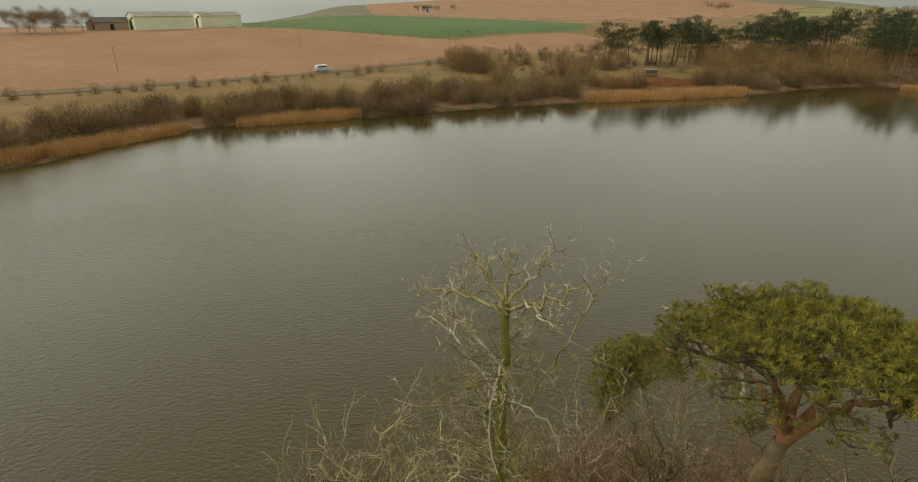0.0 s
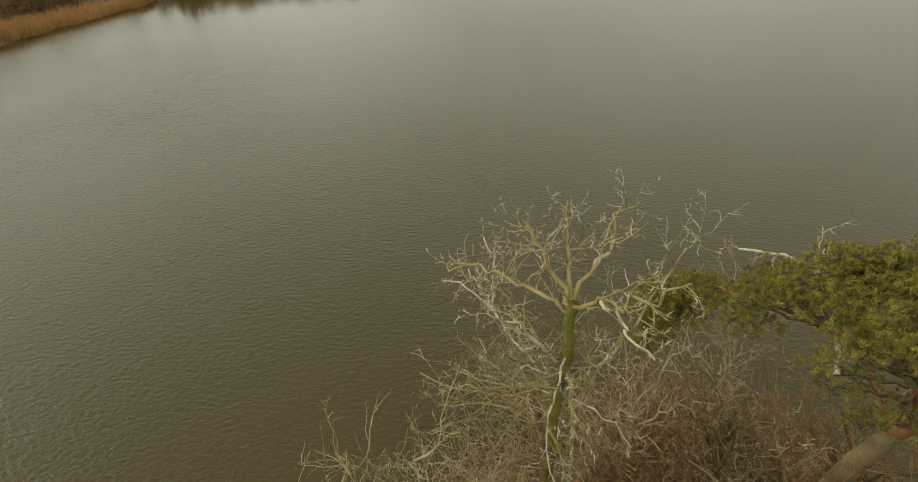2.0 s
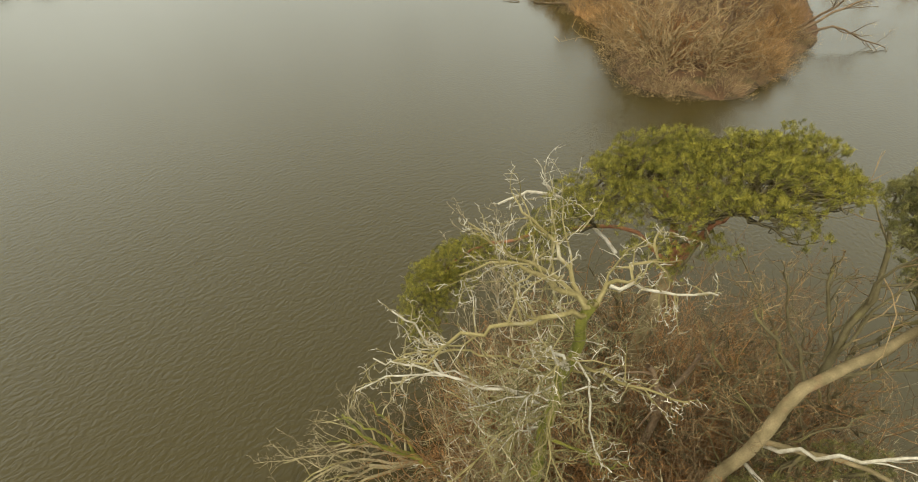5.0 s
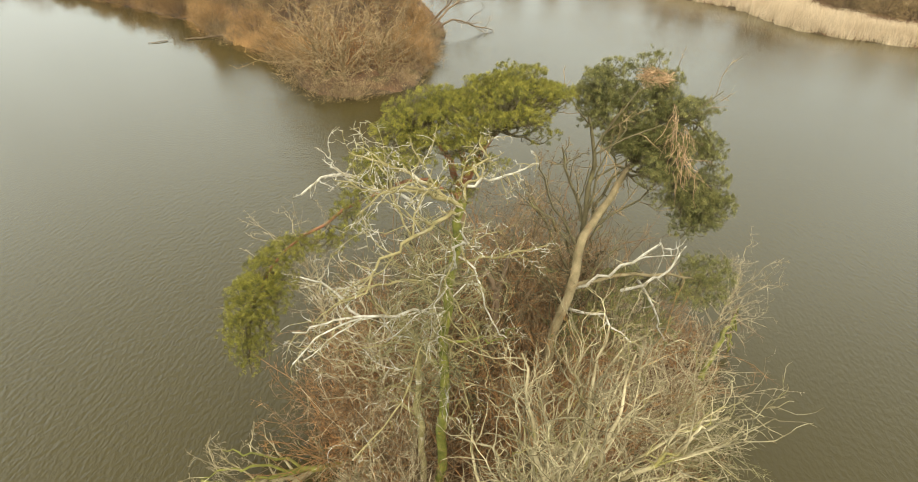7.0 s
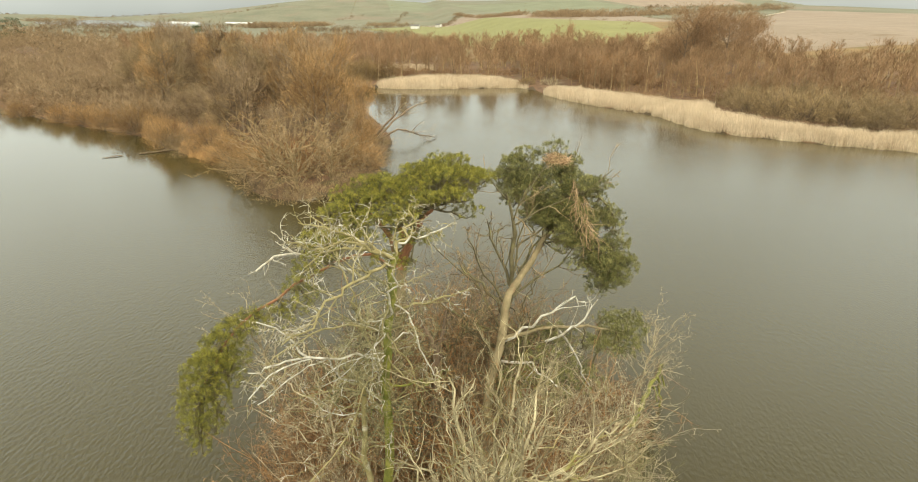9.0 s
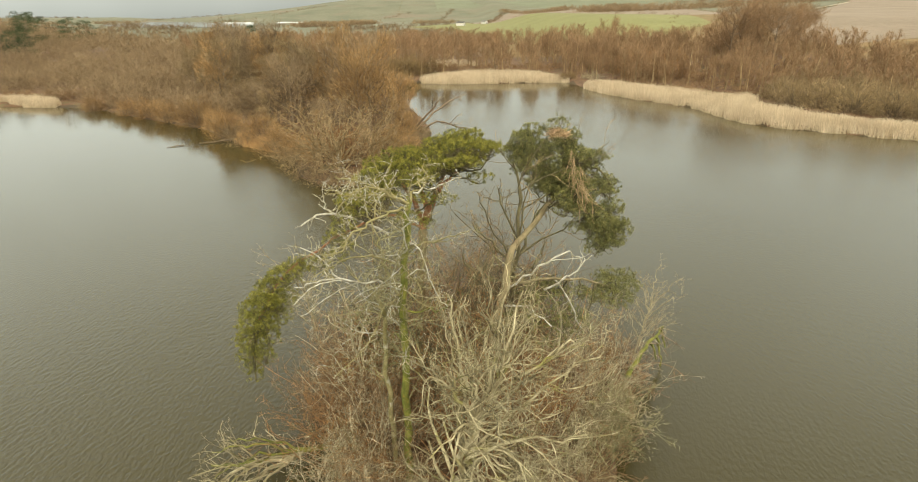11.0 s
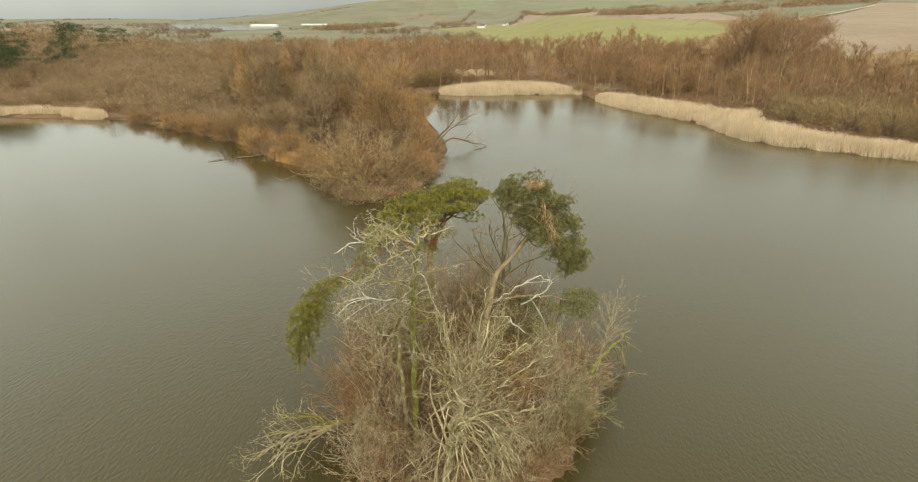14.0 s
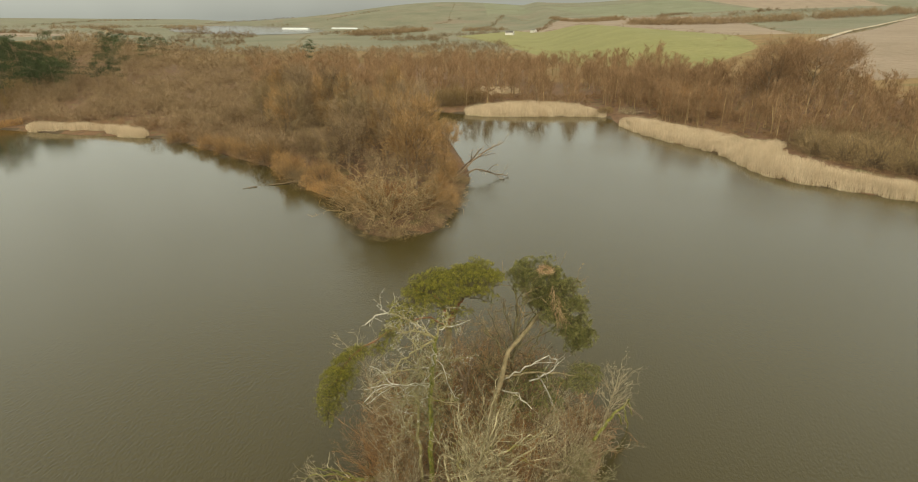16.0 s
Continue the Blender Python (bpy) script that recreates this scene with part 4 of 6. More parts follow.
# ---- the islet's trees ----
def perch_tree():
    """The dead, flat-topped tree with whitened limbs."""
    rng = np.random.default_rng(5)
    ob = thing("dead_tree", (0, 0, 0), "dead mossy tree with whitened bare limbs", "tree")
    trunk = curve_line([(2.3, 17.2, 0.3), (2.1, 17.1, 4), (1.75, 17.0, 8), (1.6, 17.0, 12), (1.75, 16.8, 15), (1.65, 16.5, 17.1)], 0.23, 0.13, rng, 0.07)
    part("trunk", tubes([trunk], 9), MOSSY, ob, "moss-covered trunk", True)
    stem = curve_line([(2.6, 17.9, 0.3), (2.3, 17.9, 4), (1.7, 17.9, 8), (1.2, 17.8, 11.6), (0.7, 18.3, 13.2)], 0.17, 0.08, rng, 0.07)
    part("side_stem", tubes([stem], 7), DEADWOOD, ob, "", True)
    limbs = [
        ([(1.65, 16.5, 17.0), (1.35, 17.1, 17.45), (0.95, 17.6, 17.85), (0.7, 18.4, 18.0), (0.3, 19.3, 17.3)], 0.13, DEADWOOD),
        ([(1.65, 16.55, 16.8), (1.0, 17.0, 17.0), (0.2, 17.8, 16.9), (-0.6, 18.6, 16.6), (-1.3, 18.9, 16.2), (-1.5, 19.8, 15.6)], 0.12, DEADWOOD),
        ([(1.65, 16.5, 17.0), (2.2, 16.4, 17.3), (2.8, 16.1, 17.6), (3.4, 15.9, 17.9), (3.9, 16.0, 18.2)], 0.12, DEADWOOD),
        ([(2.2, 16.4, 17.3), (2.5, 15.7, 17.4), (2.5, 15.0, 17.7), (2.8, 14.3, 17.8)], 0.08, WHITED),
        ([(1.65, 16.6, 17.0), (2.1, 17.5, 17.3), (2.8, 18.4, 17.4), (3.1, 19.3, 17.6), (3.9, 20.2, 17.5)], 0.12, DEADWOOD),
        ([(1.6, 16.6, 17.0), (1.6, 17.8, 17.4), (1.7, 18.9, 17.3), (1.9, 20.2, 17.5)], 0.11, DEADWOOD),
        ([(1.7, 16.9, 11.4), (2.7, 17.6, 12.8), (3.7, 18.2, 14.2), (4.3, 18.7, 15.1), (4.9, 19.2, 16.2), (5.6, 19.8, 16.6)], 0.10, DEADWOOD),
        ([(1.6, 17.0, 12.8), (0.9, 18.0, 13.5), (-0.2, 19.3, 14.2), (-0.6, 20.3, 14.3), (-0.95, 21.1, 14.25)], 0.12, WHITED),
        ([(-0.2, 19.3, 14.2), (-0.1, 20.0, 15.0), (-0.45, 20.8, 15.8)], 0.07, WHITED),
        ([(-0.2, 19.3, 14.2), (-1.0, 20.0, 14.4), (-1.8, 20.9, 13.9)], 0.06, WHITED),
        ([(0.4, 18.6, 13.8), (0.6, 19.6, 13.3), (0.4, 20.6, 12.7), (-0.3, 21.2, 12.5)], 0.06, WHITED),
        ([(1.65, 16.9, 14.6), (0.8, 16.7, 15.8), (0.1, 16.5, 16.8), (-0.5, 16.5, 17.4)], 0.09, WHITED),
        ([(1.7, 16.8, 14.6), (1.6, 15.9, 15.2), (1.5, 14.9, 15.35), (1.55, 13.9, 15.75)], 0.09, DEADWOOD),
        ([(1.7, 16.7, 15.2), (1.35, 16.0, 14.6), (1.25, 15.7, 13.6), (1.25, 15.3, 12.6), (1.5, 14.9, 12.0)], 0.07, WHITED),
        ([(1.6, 17.0, 12.2), (0.6, 17.6, 12.6), (-0.4, 17.9, 12.2), (-1.4, 18.3, 11.6), (-2.6, 19.4, 11.0)], 0.06, DEADWOOD),
        ([(1.7, 17.0, 14.0), (0.7, 18.2, 14.9), (0.0, 19.2, 15.0), (-0.5, 20.4, 14.5)], 0.09, DEADWOOD),
        ([(1.7, 17.0, 9.8), (0.6, 16.4, 10.6), (-0.3, 16.1, 10.4), (-1.2, 15.9, 10.7)], 0.05, DEADWOOD),
        ([(1.75, 16.9, 13.2), (2.6, 16.3, 13.4), (3.3, 16.0, 12.9), (3.5, 15.7, 12.2)], 0.07, WHITED),
        ([(1.65, 17.0, 11.8), (1.7, 16.1, 11.6), (1.75, 15.3, 11.7), (1.8, 14.6, 12.2)], 0.13, MOSSY),
        ([(1.7, 16.9, 10.5), (2.6, 17.3, 9.6), (3.2, 17.7, 9.4), (3.8, 17.9, 8.4)], 0.08, MOSSY),
    ]
    twigs, fine, dull = [], [], []
    for pts, r, mat in limbs:
        high = pts[-1][2] > 14.9
        line = curve_line(pts, r * (0.6 if high else 0.45), 0.02, rng, 0.08 if high else 0.06)
        part("limb", tubes([line], 6), mat, ob, "", True)
        for again in range(2):
            fork(rng, line, [twigs, fine, fine] if high else [twigs, fine, dull], 2 if again else 3, 6 if high else 5, 0.34, 0.8, 0.34, 0.02, 0.2 if high else 0.35, 5, 0.55, 0.011)
    for k in range(20):
        z = 9.6 + 6.4 * k / 24
        a = (2.3 + 0.9 * math.sin(k * 2.1) if k % 2 else 2.6 + 2.2 * math.sin(k * 2.1)) + 0.5 * rng.normal()
        src = stem if k % 3 == 0 and z < 12.5 else trunk
        p = min(src[0], key=lambda q: abs(q.z - z))
        line = wander(rng, p, (math.cos(a), math.sin(a), 0.25 + 0.3 * rng.normal()), 1.6 + 1.8 * rng.random(), 0.032, 8, 0.3, 0.02, 0.4)
        (fine if k % 2 else twigs).append(line)
        fork(rng, line, [fine if k % 2 else dull, dull], 2, 6, 0.38, 0.8, 0.34, 0.02, 0.2, 5, 0.6, 0.011)
    tangle = []
    for k in range(58):
        z = 8.4 + 7.6 * rng.random()
        src = stem if k % 3 == 0 and z < 12.8 else trunk
        p = min(src[0], key=lambda q: abs(q.z - z))
        a = 6.283 * rng.random()
        line = wander(rng, p, (math.cos(a) - 0.1, math.sin(a) + 0.35, 0.15 + 0.35 * rng.normal()), 1.4 + 1.9 * rng.random(), 0.022, 7, 0.34, 0.02, 0.4)
        tangle.append(line)
        fork(rng, line, [tangle, tangle], 2, 6, 0.42, 0.85, 0.36, 0.02, 0.2, 4, 0.6, 0.0085)
    part("lichened_twigwork", tubes(tangle, 3), TWIG_LICHEN, ob, "tangle of grey-green lichened twigs", kind="stuff")
    fork(rng, trunk, [twigs, fine], 2, 12, 0.09, 1.2, 0.3, 0.02, 0.3, 5, 0.25, 0.013)
    fork(rng, stem, [twigs, fine], 2, 10, 0.16, 1.0, 0.3, 0.02, 0.4, 5, 0.3, 0.013)
    part("branchwork", tubes(twigs, 5), DEADWOOD, ob, "crooked lichened branches", kind="stuff")
    part("twigwork", tubes(fine, 4), WHITED, ob, "whitened fine twigs", kind="stuff")
    part("lower_twigwork", tubes(dull, 3), DEADWOOD, ob, "dull lichened fine twigs", kind="stuff")
    return ob


def tufts(rng, pads, per, needles, size, width):
    """Needle tufts over the upper shells of flattened pads (centre, radii)."""
    at = []
    for c, r in pads:
        n = max(6, int(per * (r[0] * r[1] + r[2] * (r[0] + r[1])) / 3))
        q = rng.normal(size=(n, 3))
        q /= np.linalg.norm(q, axis=1, keepdims=True)
        q[:, 2] = np.where(q[:, 2] < -0.25, -q[:, 2], q[:, 2])
        lump = 1 + 0.16 * np.sin(5 * q[:, :1] + c[0]) * np.sin(4 * q[:, 1:2] + c[1] * 3) + 0.10 * rng.normal(size=(n, 1))
        at.append(np.array(c) + q * np.array(r) * lump * (0.72 + 0.28 * rng.random((n, 1)) ** 0.4))
    at = np.concatenate(at)
    root = np.repeat(at, needles, 0)
    way = rng.normal(size=root.shape)
    way /= np.linalg.norm(way, axis=1, keepdims=True)
    way = way + np.repeat(rng.normal(size=at.shape) * 0.35, needles, 0) + [0, 0, 0.75]
    root = root + rng.normal(size=root.shape) * size * 0.28
    return at, slivers(root, way, size * (0.6 + 0.6 * rng.random(len(root))), width, rng)


def crown(ob, rng, pads, hubs, per, mat, wood_mat, needle_label):
    """Needle pads with the branches that carry them. hubs: places on the limbs from which branches reach the pads."""
    for c, r in pads:
        at, leaf = tufts(rng, [(c, r)], per, 30, 0.135, 0.016)
        part("needles", [leaf], mat, ob, needle_label)
        hub = min(hubs, key=lambda h: (Vector(h) - Vector(c)).length)
        low = Vector(c) - Vector((0, 0, r[2] * 0.7))
        line = curve_line([hub, Vector(hub).lerp(low, 0.5) + Vector(rng.normal(size=3)) * 0.15, low], 0.075, 0.035, rng, 0.05, 4)
        lines = [line]
        for q in at[:: max(1, len(at) // 9)]:
            start = line[0][int(rng.integers(len(line[0]) // 2, len(line[0])))]
            lines.append(curve_line([start, start.lerp(Vector(q), 0.5) + Vector(rng.normal(size=3)) * 0.12 - Vector((0, 0, 0.08)), q], 0.026, 0.008, rng, 0.02))
        part("branch", tubes(lines, 3), BARK_DARK, ob)


def umbrella_pine():
    """The old pine with a flat, spreading crown and a long low bough."""
    rng = np.random.default_rng(8)
    ob = thing("old_pine", (0, 0, 0), "old scots pine with spreading yellow-green crown", "tree")
    trunk = curve_line([(10.2, 17.0, 0.3), (10.3, 16.9, 5), (10.5, 16.8, 9.5), (10.9, 16.7, 12.2)], 0.38, 0.27, rng, 0.03)
    part("trunk", tubes([trunk], 10), TAN_BARK, ob, "", True)
    limbs = [[(10.9, 16.7, 12.0), (11.4, 16.2, 13.6), (11.8, 15.4, 14.9), (12.1, 14.4, 15.6)],
             [(10.9, 16.7, 12.1), (11.3, 17.2, 13.9), (11.3, 18.3, 15.2), (11.0, 19.6, 15.6)],
             [(10.9, 16.8, 12.3), (10.6, 19.0, 13.2), (9.6, 22.0, 12.0), (8.7, 24.8, 10.2), (8.0, 26.8, 7.2)],
             [(11.2, 16.4, 13.3), (12.2, 16.8, 14.4), (12.9, 17.2, 15.3)],
             [(11.0, 16.7, 12.6), (10.0, 16.0, 14.6), (9.4, 15.2, 16.2)]]
    hubs, withered = [], []
    for k, pts in enumerate(limbs):
        line = curve_line(pts, 0.085 if k == 2 else 0.2, 0.06, rng, 0.06)
        part("limb", tubes([line], 7), PINE_BARK, ob, "", True)
        hubs += line[0][3:]
        fork(rng, line, [withered, withered], 2, 7 if k == 2 else 4, 0.2, 0.9, 0.3, -0.02, 0.25, 5, 0.4, 0.012)
    snag = curve_line([(10.5, 18.8, 12.0), (11.2, 20.9, 12.7), (11.3, 22.4, 13.0), (11.2, 22.8, 13.7), (11.0, 22.8, 14.4)], 0.09, 0.03, rng, 0.06)
    stub = curve_line([(11.3, 22.4, 13.0), (10.3, 23.1, 13.3), (9.0, 23.7, 13.1)], 0.08, 0.05, rng, 0.04)
    bits = []
    for line in (snag, stub):
        fork(rng, line, [bits, bits], 2, 5, 0.35, 0.8, 0.3, 0.05, 0.35, 5, 0.5, 0.012)
    part("withered_twigwork", tubes(withered, 3), TWIG_GREY, ob, "bare withered twigs", kind="stuff")
    part("dead_limb", tubes([snag, stub] + bits, 5), WHITED, ob, "bleached dead limb")
    pads = []
    for k in range(128):
        q = math.sqrt((k + 0.5) / 128)
        a = k * 2.39996
        x, y = 10.8 + 2.75 * q * math.cos(a), 16.4 + 4.2 * q * math.sin(a)
        z = 17.5 - 0.36 * max(0, y - 15) - 0.2 * max(0, 14 - y) - 0.10 * (x - 11.3) ** 2 + 0.26 * rng.normal()
        r = 0.42 + 0.28 * rng.random()
        pads.append(((x, y, z), (r, r, 0.24 + 0.14 * rng.random())))
    for x, y, z, r, t in [(9.2, 20.0, 14.6, 0.9, 0.45), (8.6, 18.4, 14.9, 0.9, 0.45), (8.5, 16.6, 15.0, 0.8, 0.4), (9.4, 15.4, 14.6, 0.8, 0.4), (12.4, 19.0, 15.0, 0.9, 0.45), (10.4, 21.0, 14.2, 0.9, 0.5), (9.0, 17.4, 13.6, 0.8, 0.4), (10.2, 13.2, 15.6, 0.8, 0.4), (9.6, 16.4, 13.0, 0.6, 0.35), (8.4, 19.6, 15.1, 0.8, 0.4), (8.0, 18.8, 15.1, 0.7, 0.4), (8.8, 20.6, 14.7, 0.8, 0.4), (8.2, 20.2, 14.3, 0.8, 0.45), (8.6, 20.9, 13.7, 0.8, 0.45)]:
        pads.append(((x, y, z), (r, r, t)))
    for x, y, z, r, t in [(8.6, 24.3, 10.5, 0.9, 0.5), (8.4, 25.0, 10.0, 1.0, 0.6), (9.3, 25.0, 9.8, 1.0, 0.6), (8.1, 25.8, 9.2, 1.1, 0.7), (9.1, 25.9, 8.8, 1.1, 0.7), (7.7, 26.4, 8.2, 1.1, 0.8),
                          (8.8, 26.7, 7.8, 1.1, 0.8), (7.8, 26.9, 7.1, 1.1, 0.8), (8.6, 27.2, 6.6, 1.0, 0.8), (7.7, 27.3, 6.0, 1.0, 0.8), (8.4, 27.5, 5.4, 0.9, 0.8), (7.7, 27.5, 4.8, 0.8, 0.8),
                          (8.1, 27.5, 4.0, 0.7, 0.7), (7.8, 27.4, 3.3, 0.55, 0.6), (8.6, 25.6, 8.0, 0.9, 0.6), (8.2, 26.2, 6.9, 0.9, 0.7), (9.5, 26.6, 7.2, 0.9, 0.7), (7.3, 25.7, 8.8, 0.8, 0.6),
                          (8.6, 23.4, 11.0, 0.6, 0.35), (8.5, 25.3, 8.4, 1.0, 0.8), (8.4, 25.7, 7.2, 0.9, 0.8), (8.2, 26.2, 5.8, 0.8, 0.8), (8.0, 26.6, 4.6, 0.7, 0.7),
                          (9.0, 22.0, 11.0, 0.8, 0.4), (9.3, 21.3, 11.6, 0.8, 0.4), (8.8, 22.8, 10.5, 0.8, 0.45), (8.5, 21.2, 13.1, 0.8, 0.4), (8.9, 21.8, 12.3, 0.75, 0.4)]:
        pads.append(((x, y, z), (r, r, t)))
    crown(ob, rng, pads, hubs, 135, NEEDLES, PINE_BARK, "yellow-green needle clumps")
    return ob


def leaning_pine():
    """The second pine: a long leaning trunk and a darker, taller crown with rusty hanging growth."""
    rng = np.random.default_rng(14)
    ob = thing("leaning_pine", (0, 0, 0), "leaning scots pine with dark green crown", "tree")
    trunk = curve_line([(4.6, 12.8, 0.3), (5.0, 12.5, 5), (6.0, 12.0, 10.2), (7.4, 11.4, 12.3), (9.6, 10.0, 13.0), (11.6, 8.6, 13.9), (12.6, 7.8, 15.6), (12.8, 7.6, 17.2)], 0.24, 0.11, rng, 0.09)
    part("trunk", tubes([trunk], 9), TAN_BARK, ob, "pale tan leaning trunk", True)
    limbs = [[(11.6, 8.6, 13.9), (11.6, 7.4, 14.0), (11.2, 6.0, 13.6), (10.8, 4.9, 12.6)],
             [(12.4, 8.0, 15.2), (12.9, 9.6, 16.3), (13.3, 10.8, 17.0)],
             [(12.6, 7.8, 15.6), (12.2, 6.4, 15.9), (11.6, 5.2, 15.0)],
             [(6.3, 11.8, 10.6), (7.0, 9.8, 10.6), (7.8, 7.2, 10.2), (8.8, 5.2, 9.2)]]
    hubs = []
    for pts in limbs:
        line = curve_line(pts, 0.11, 0.04, rng, 0.1)
        part("limb", tubes([line], 6), TAN_BARK, ob, "", True)
        hubs += line[0][2:]
    hubs += trunk[0][-8:]
    dead = []
    for pts in ([(6.4, 11.7, 10.4), (6.0, 10.4, 11.6), (6.2, 9.2, 12.4), (7.2, 8.2, 12.2), (7.6, 7.4, 11.4)],
                [(6.6, 9.6, 10.2), (6.2, 8.6, 11.0), (6.6, 7.6, 11.6), (7.8, 6.8, 11.8)],
                [(6.6, 9.0, 10.8), (6.2, 8.2, 9.6), (6.0, 7.4, 8.0)],
                [(6.2, 11.8, 9.4), (5.2, 10.6, 9.8), (4.6, 9.4, 9.0)]):
        line = curve_line(pts, 0.075, 0.025, rng, 0.09)
        dead.append(line)
        fork(rng, line, [dead], 1, 4, 0.3, 0.8, 0.25, 0.0, 0.3, 5, 0.5, 0.012)
    part("dead_limb", tubes(dead, 5), WHITED, ob, "bleached bare limbs", kind="stuff")
    pads = []
    spine = curve_line([(13.0, 10.9, 16.9), (12.2, 8.8, 17.3), (11.5, 7.5, 16.0), (11.0, 6.3, 14.2), (10.7, 5.5, 12.7), (10.5, 5.2, 11.9)], 1, 1, steps=12)[0]
    for k in range(74):
        at = spine[int(k / 74 * len(spine))]
        wide = 0.6 if k < 9 or k > 66 else 1.15
        at = at + unit(Vector(rng.normal(size=3))) * wide * (0.55 + 0.8 * rng.random())
        r = 0.62 + 0.3 * rng.random()
        pads.append((tuple(at), (r, r, r * 0.62)))
    inner = curve_line([(12.6, 10.7, 16.2), (11.8, 9.4, 15.5), (11.2, 8.2, 15.0), (10.8, 7.2, 13.8), (10.5, 6.1, 12.5)], 1, 1, steps=10)[0]
    for k in range(18):
        at = Vector((11.2, 8.6, 14.9)) + Vector((0.6 * rng.normal(), 0.9 * rng.normal(), 0.55 * rng.normal()))
        pads.append((tuple(at), (0.7, 0.7, 0.42)))
    for k in range(40):
        at = inner[k] + unit(Vector(rng.normal(size=3))) * (0.3 + 0.8 * rng.random())
        r = 0.6 + 0.3 * rng.random()
        pads.append((tuple(at), (r, r, r * 0.6)))
    for x, y, z, r, t in [(9.2, 4.8, 9.4, 1.2, 0.8), (8.4, 5.2, 8.7, 1.1, 0.7), (9.6, 4.2, 8.8, 1.1, 0.8), (9.0, 4.6, 8.2, 1.0, 0.7), (8.8, 5.6, 9.5, 0.9, 0.6), (7.8, 6.4, 9.0, 0.8, 0.5),
                          (7.2, 8.4, 8.2, 1.2, 0.7), (6.2, 9.4, 7.4, 1.1, 0.7), (6.8, 7.6, 7.6, 1.0, 0.7), (7.6, 7.4, 9.4, 0.8, 0.5),
                          (6.6, 10.3, 9.5, 1.0, 0.55), (7.5, 9.6, 9.6, 1.0, 0.55), (8.3, 9.0, 9.3, 0.9, 0.5), (5.7, 11.0, 8.9, 0.9, 0.5), (5.2, 11.8, 8.2, 0.8, 0.5), (9.1, 8.4, 9.0, 0.8, 0.5), (6.2, 11.2, 8.2, 0.8, 0.5)]:
        pads.append(((x, y, z), (r, r, t)))
    crown(ob, rng, pads, hubs, 125, NEEDLES_DARK, PINE_BARK, "dark green needle clumps")
    hang = []
    for k in range(60):
        u = rng.random()
        at = Vector((9.5, 8.1, 17.5)).lerp(Vector((8.9, 7.2, 14.6)), u) + Vector(rng.normal(size=3)) * 0.16
        hang.append(wander(rng, at, (-0.35, -0.3, -1), 0.8 + 0.7 * rng.random(), 0.014, 6, 0.34, -0.1, 0.4))
    part("dead_growth", tubes(hang, 4), RUST, ob, "rusty hanging dead growth")
    return ob


def nest():
    rng = np.random.default_rng(3)
    lines = []
    for k in range(170):
        a, r = rng.random() * 6.283, 0.25 + 0.35 * rng.random()
        p = Vector((10.9 + r * math.cos(a), 8.6 + r * math.sin(a), 18.05 + 0.25 * rng.random()))
        lines.append(wander(rng, p, (-math.sin(a), math.cos(a), 0.1 * rng.normal()), 0.6, 0.014, 4, 0.25, 0, 0.5))
    cup = part("nest", tubes(lines, 4), RUST)
    return tagged(cup, "round nest of rusty-brown sticks on the pine", "nest")


def straws(lines, rng):
    """The finest twigs, each a straight tapering blade."""
    root = np.array([tuple(p[0]) for p, _ in lines])
    tip = np.array([tuple(p[-1]) for p, _ in lines])
    return [slivers(root, tip - root, np.linalg.norm(tip - root, axis=1), np.array([2.6 * q[0] for _, q in lines]), rng)]


def bare_tree(name, seed, stems, depth, count, ratio, spread, rise, mat, bark, label, least=0.007, wobble=0.2, rough=0.05, blades=True, joints=5):
    """A leafless tree from given stems: (places, thick, thin)."""
    rng = np.random.default_rng(seed)
    ob = thing(name, (0, 0, 0), label, "tree")
    mid, fine, last = [], [], []
    for k, (pts, r0, r1, *lift) in enumerate(stems):
        line = curve_line(pts, r0, r1, rng, rough)
        part("trunk" if k == 0 else "stem", tubes([line], 7), bark, ob, "", True)
        fork(rng, line, [mid, fine, last], depth, count, ratio, spread, wobble, lift[0] if lift else rise, 0.22, joints, 0.5, least)
    part("branchwork", tubes(mid, 5), bark, ob, kind="stuff")
    if fine:
        part("twigwork", tubes(fine, 3) + (straws(last, rng) if blades and last else tubes(last, 3)), mat, ob, kind="stuff")
    return ob


perch_tree()
umbrella_pine()
leaning_pine()
nest()
def fountain(rng, base, top, count, reach, low, lean=(0.15, 0.3), rise=1.0, thick=1.0):
    """Stems that spray out from a trunk on all sides and sag at their ends."""
    stems = [([base, Vector(base).lerp(Vector(top), 0.35) + Vector((0.15, 0.1, 0)), Vector(base).lerp(Vector(top), 0.7), top], 0.24 * thick, 0.07 * thick)]
    for k in range(count):
        u = low + (0.92 - low) * ((k + rng.random()) / count)
        p = Vector(base).lerp(Vector(top), u)
        a = k * 2.39996 + 0.5 * rng.random()
        out = Vector((math.cos(a), math.sin(a), 0))
        out.y -= lean[1]
        out.x -= lean[0]
        r = reach * (0.7 + 0.4 * rng.random()) * (1.0 - 0.4 * u)
        lift = r * (0.3 + rise * u)
        stems.append(([p, p + out * r * 0.3 + Vector((0, 0, lift * 0.45)), p + out * r * 0.66 + Vector((0, 0, lift * 0.85)), p + out * r + Vector((0, 0, lift * (0.95 + 0.3 * rng.random())))], (0.07 + 0.03 * rng.random()) * thick, 0.02 * thick))
    return stems


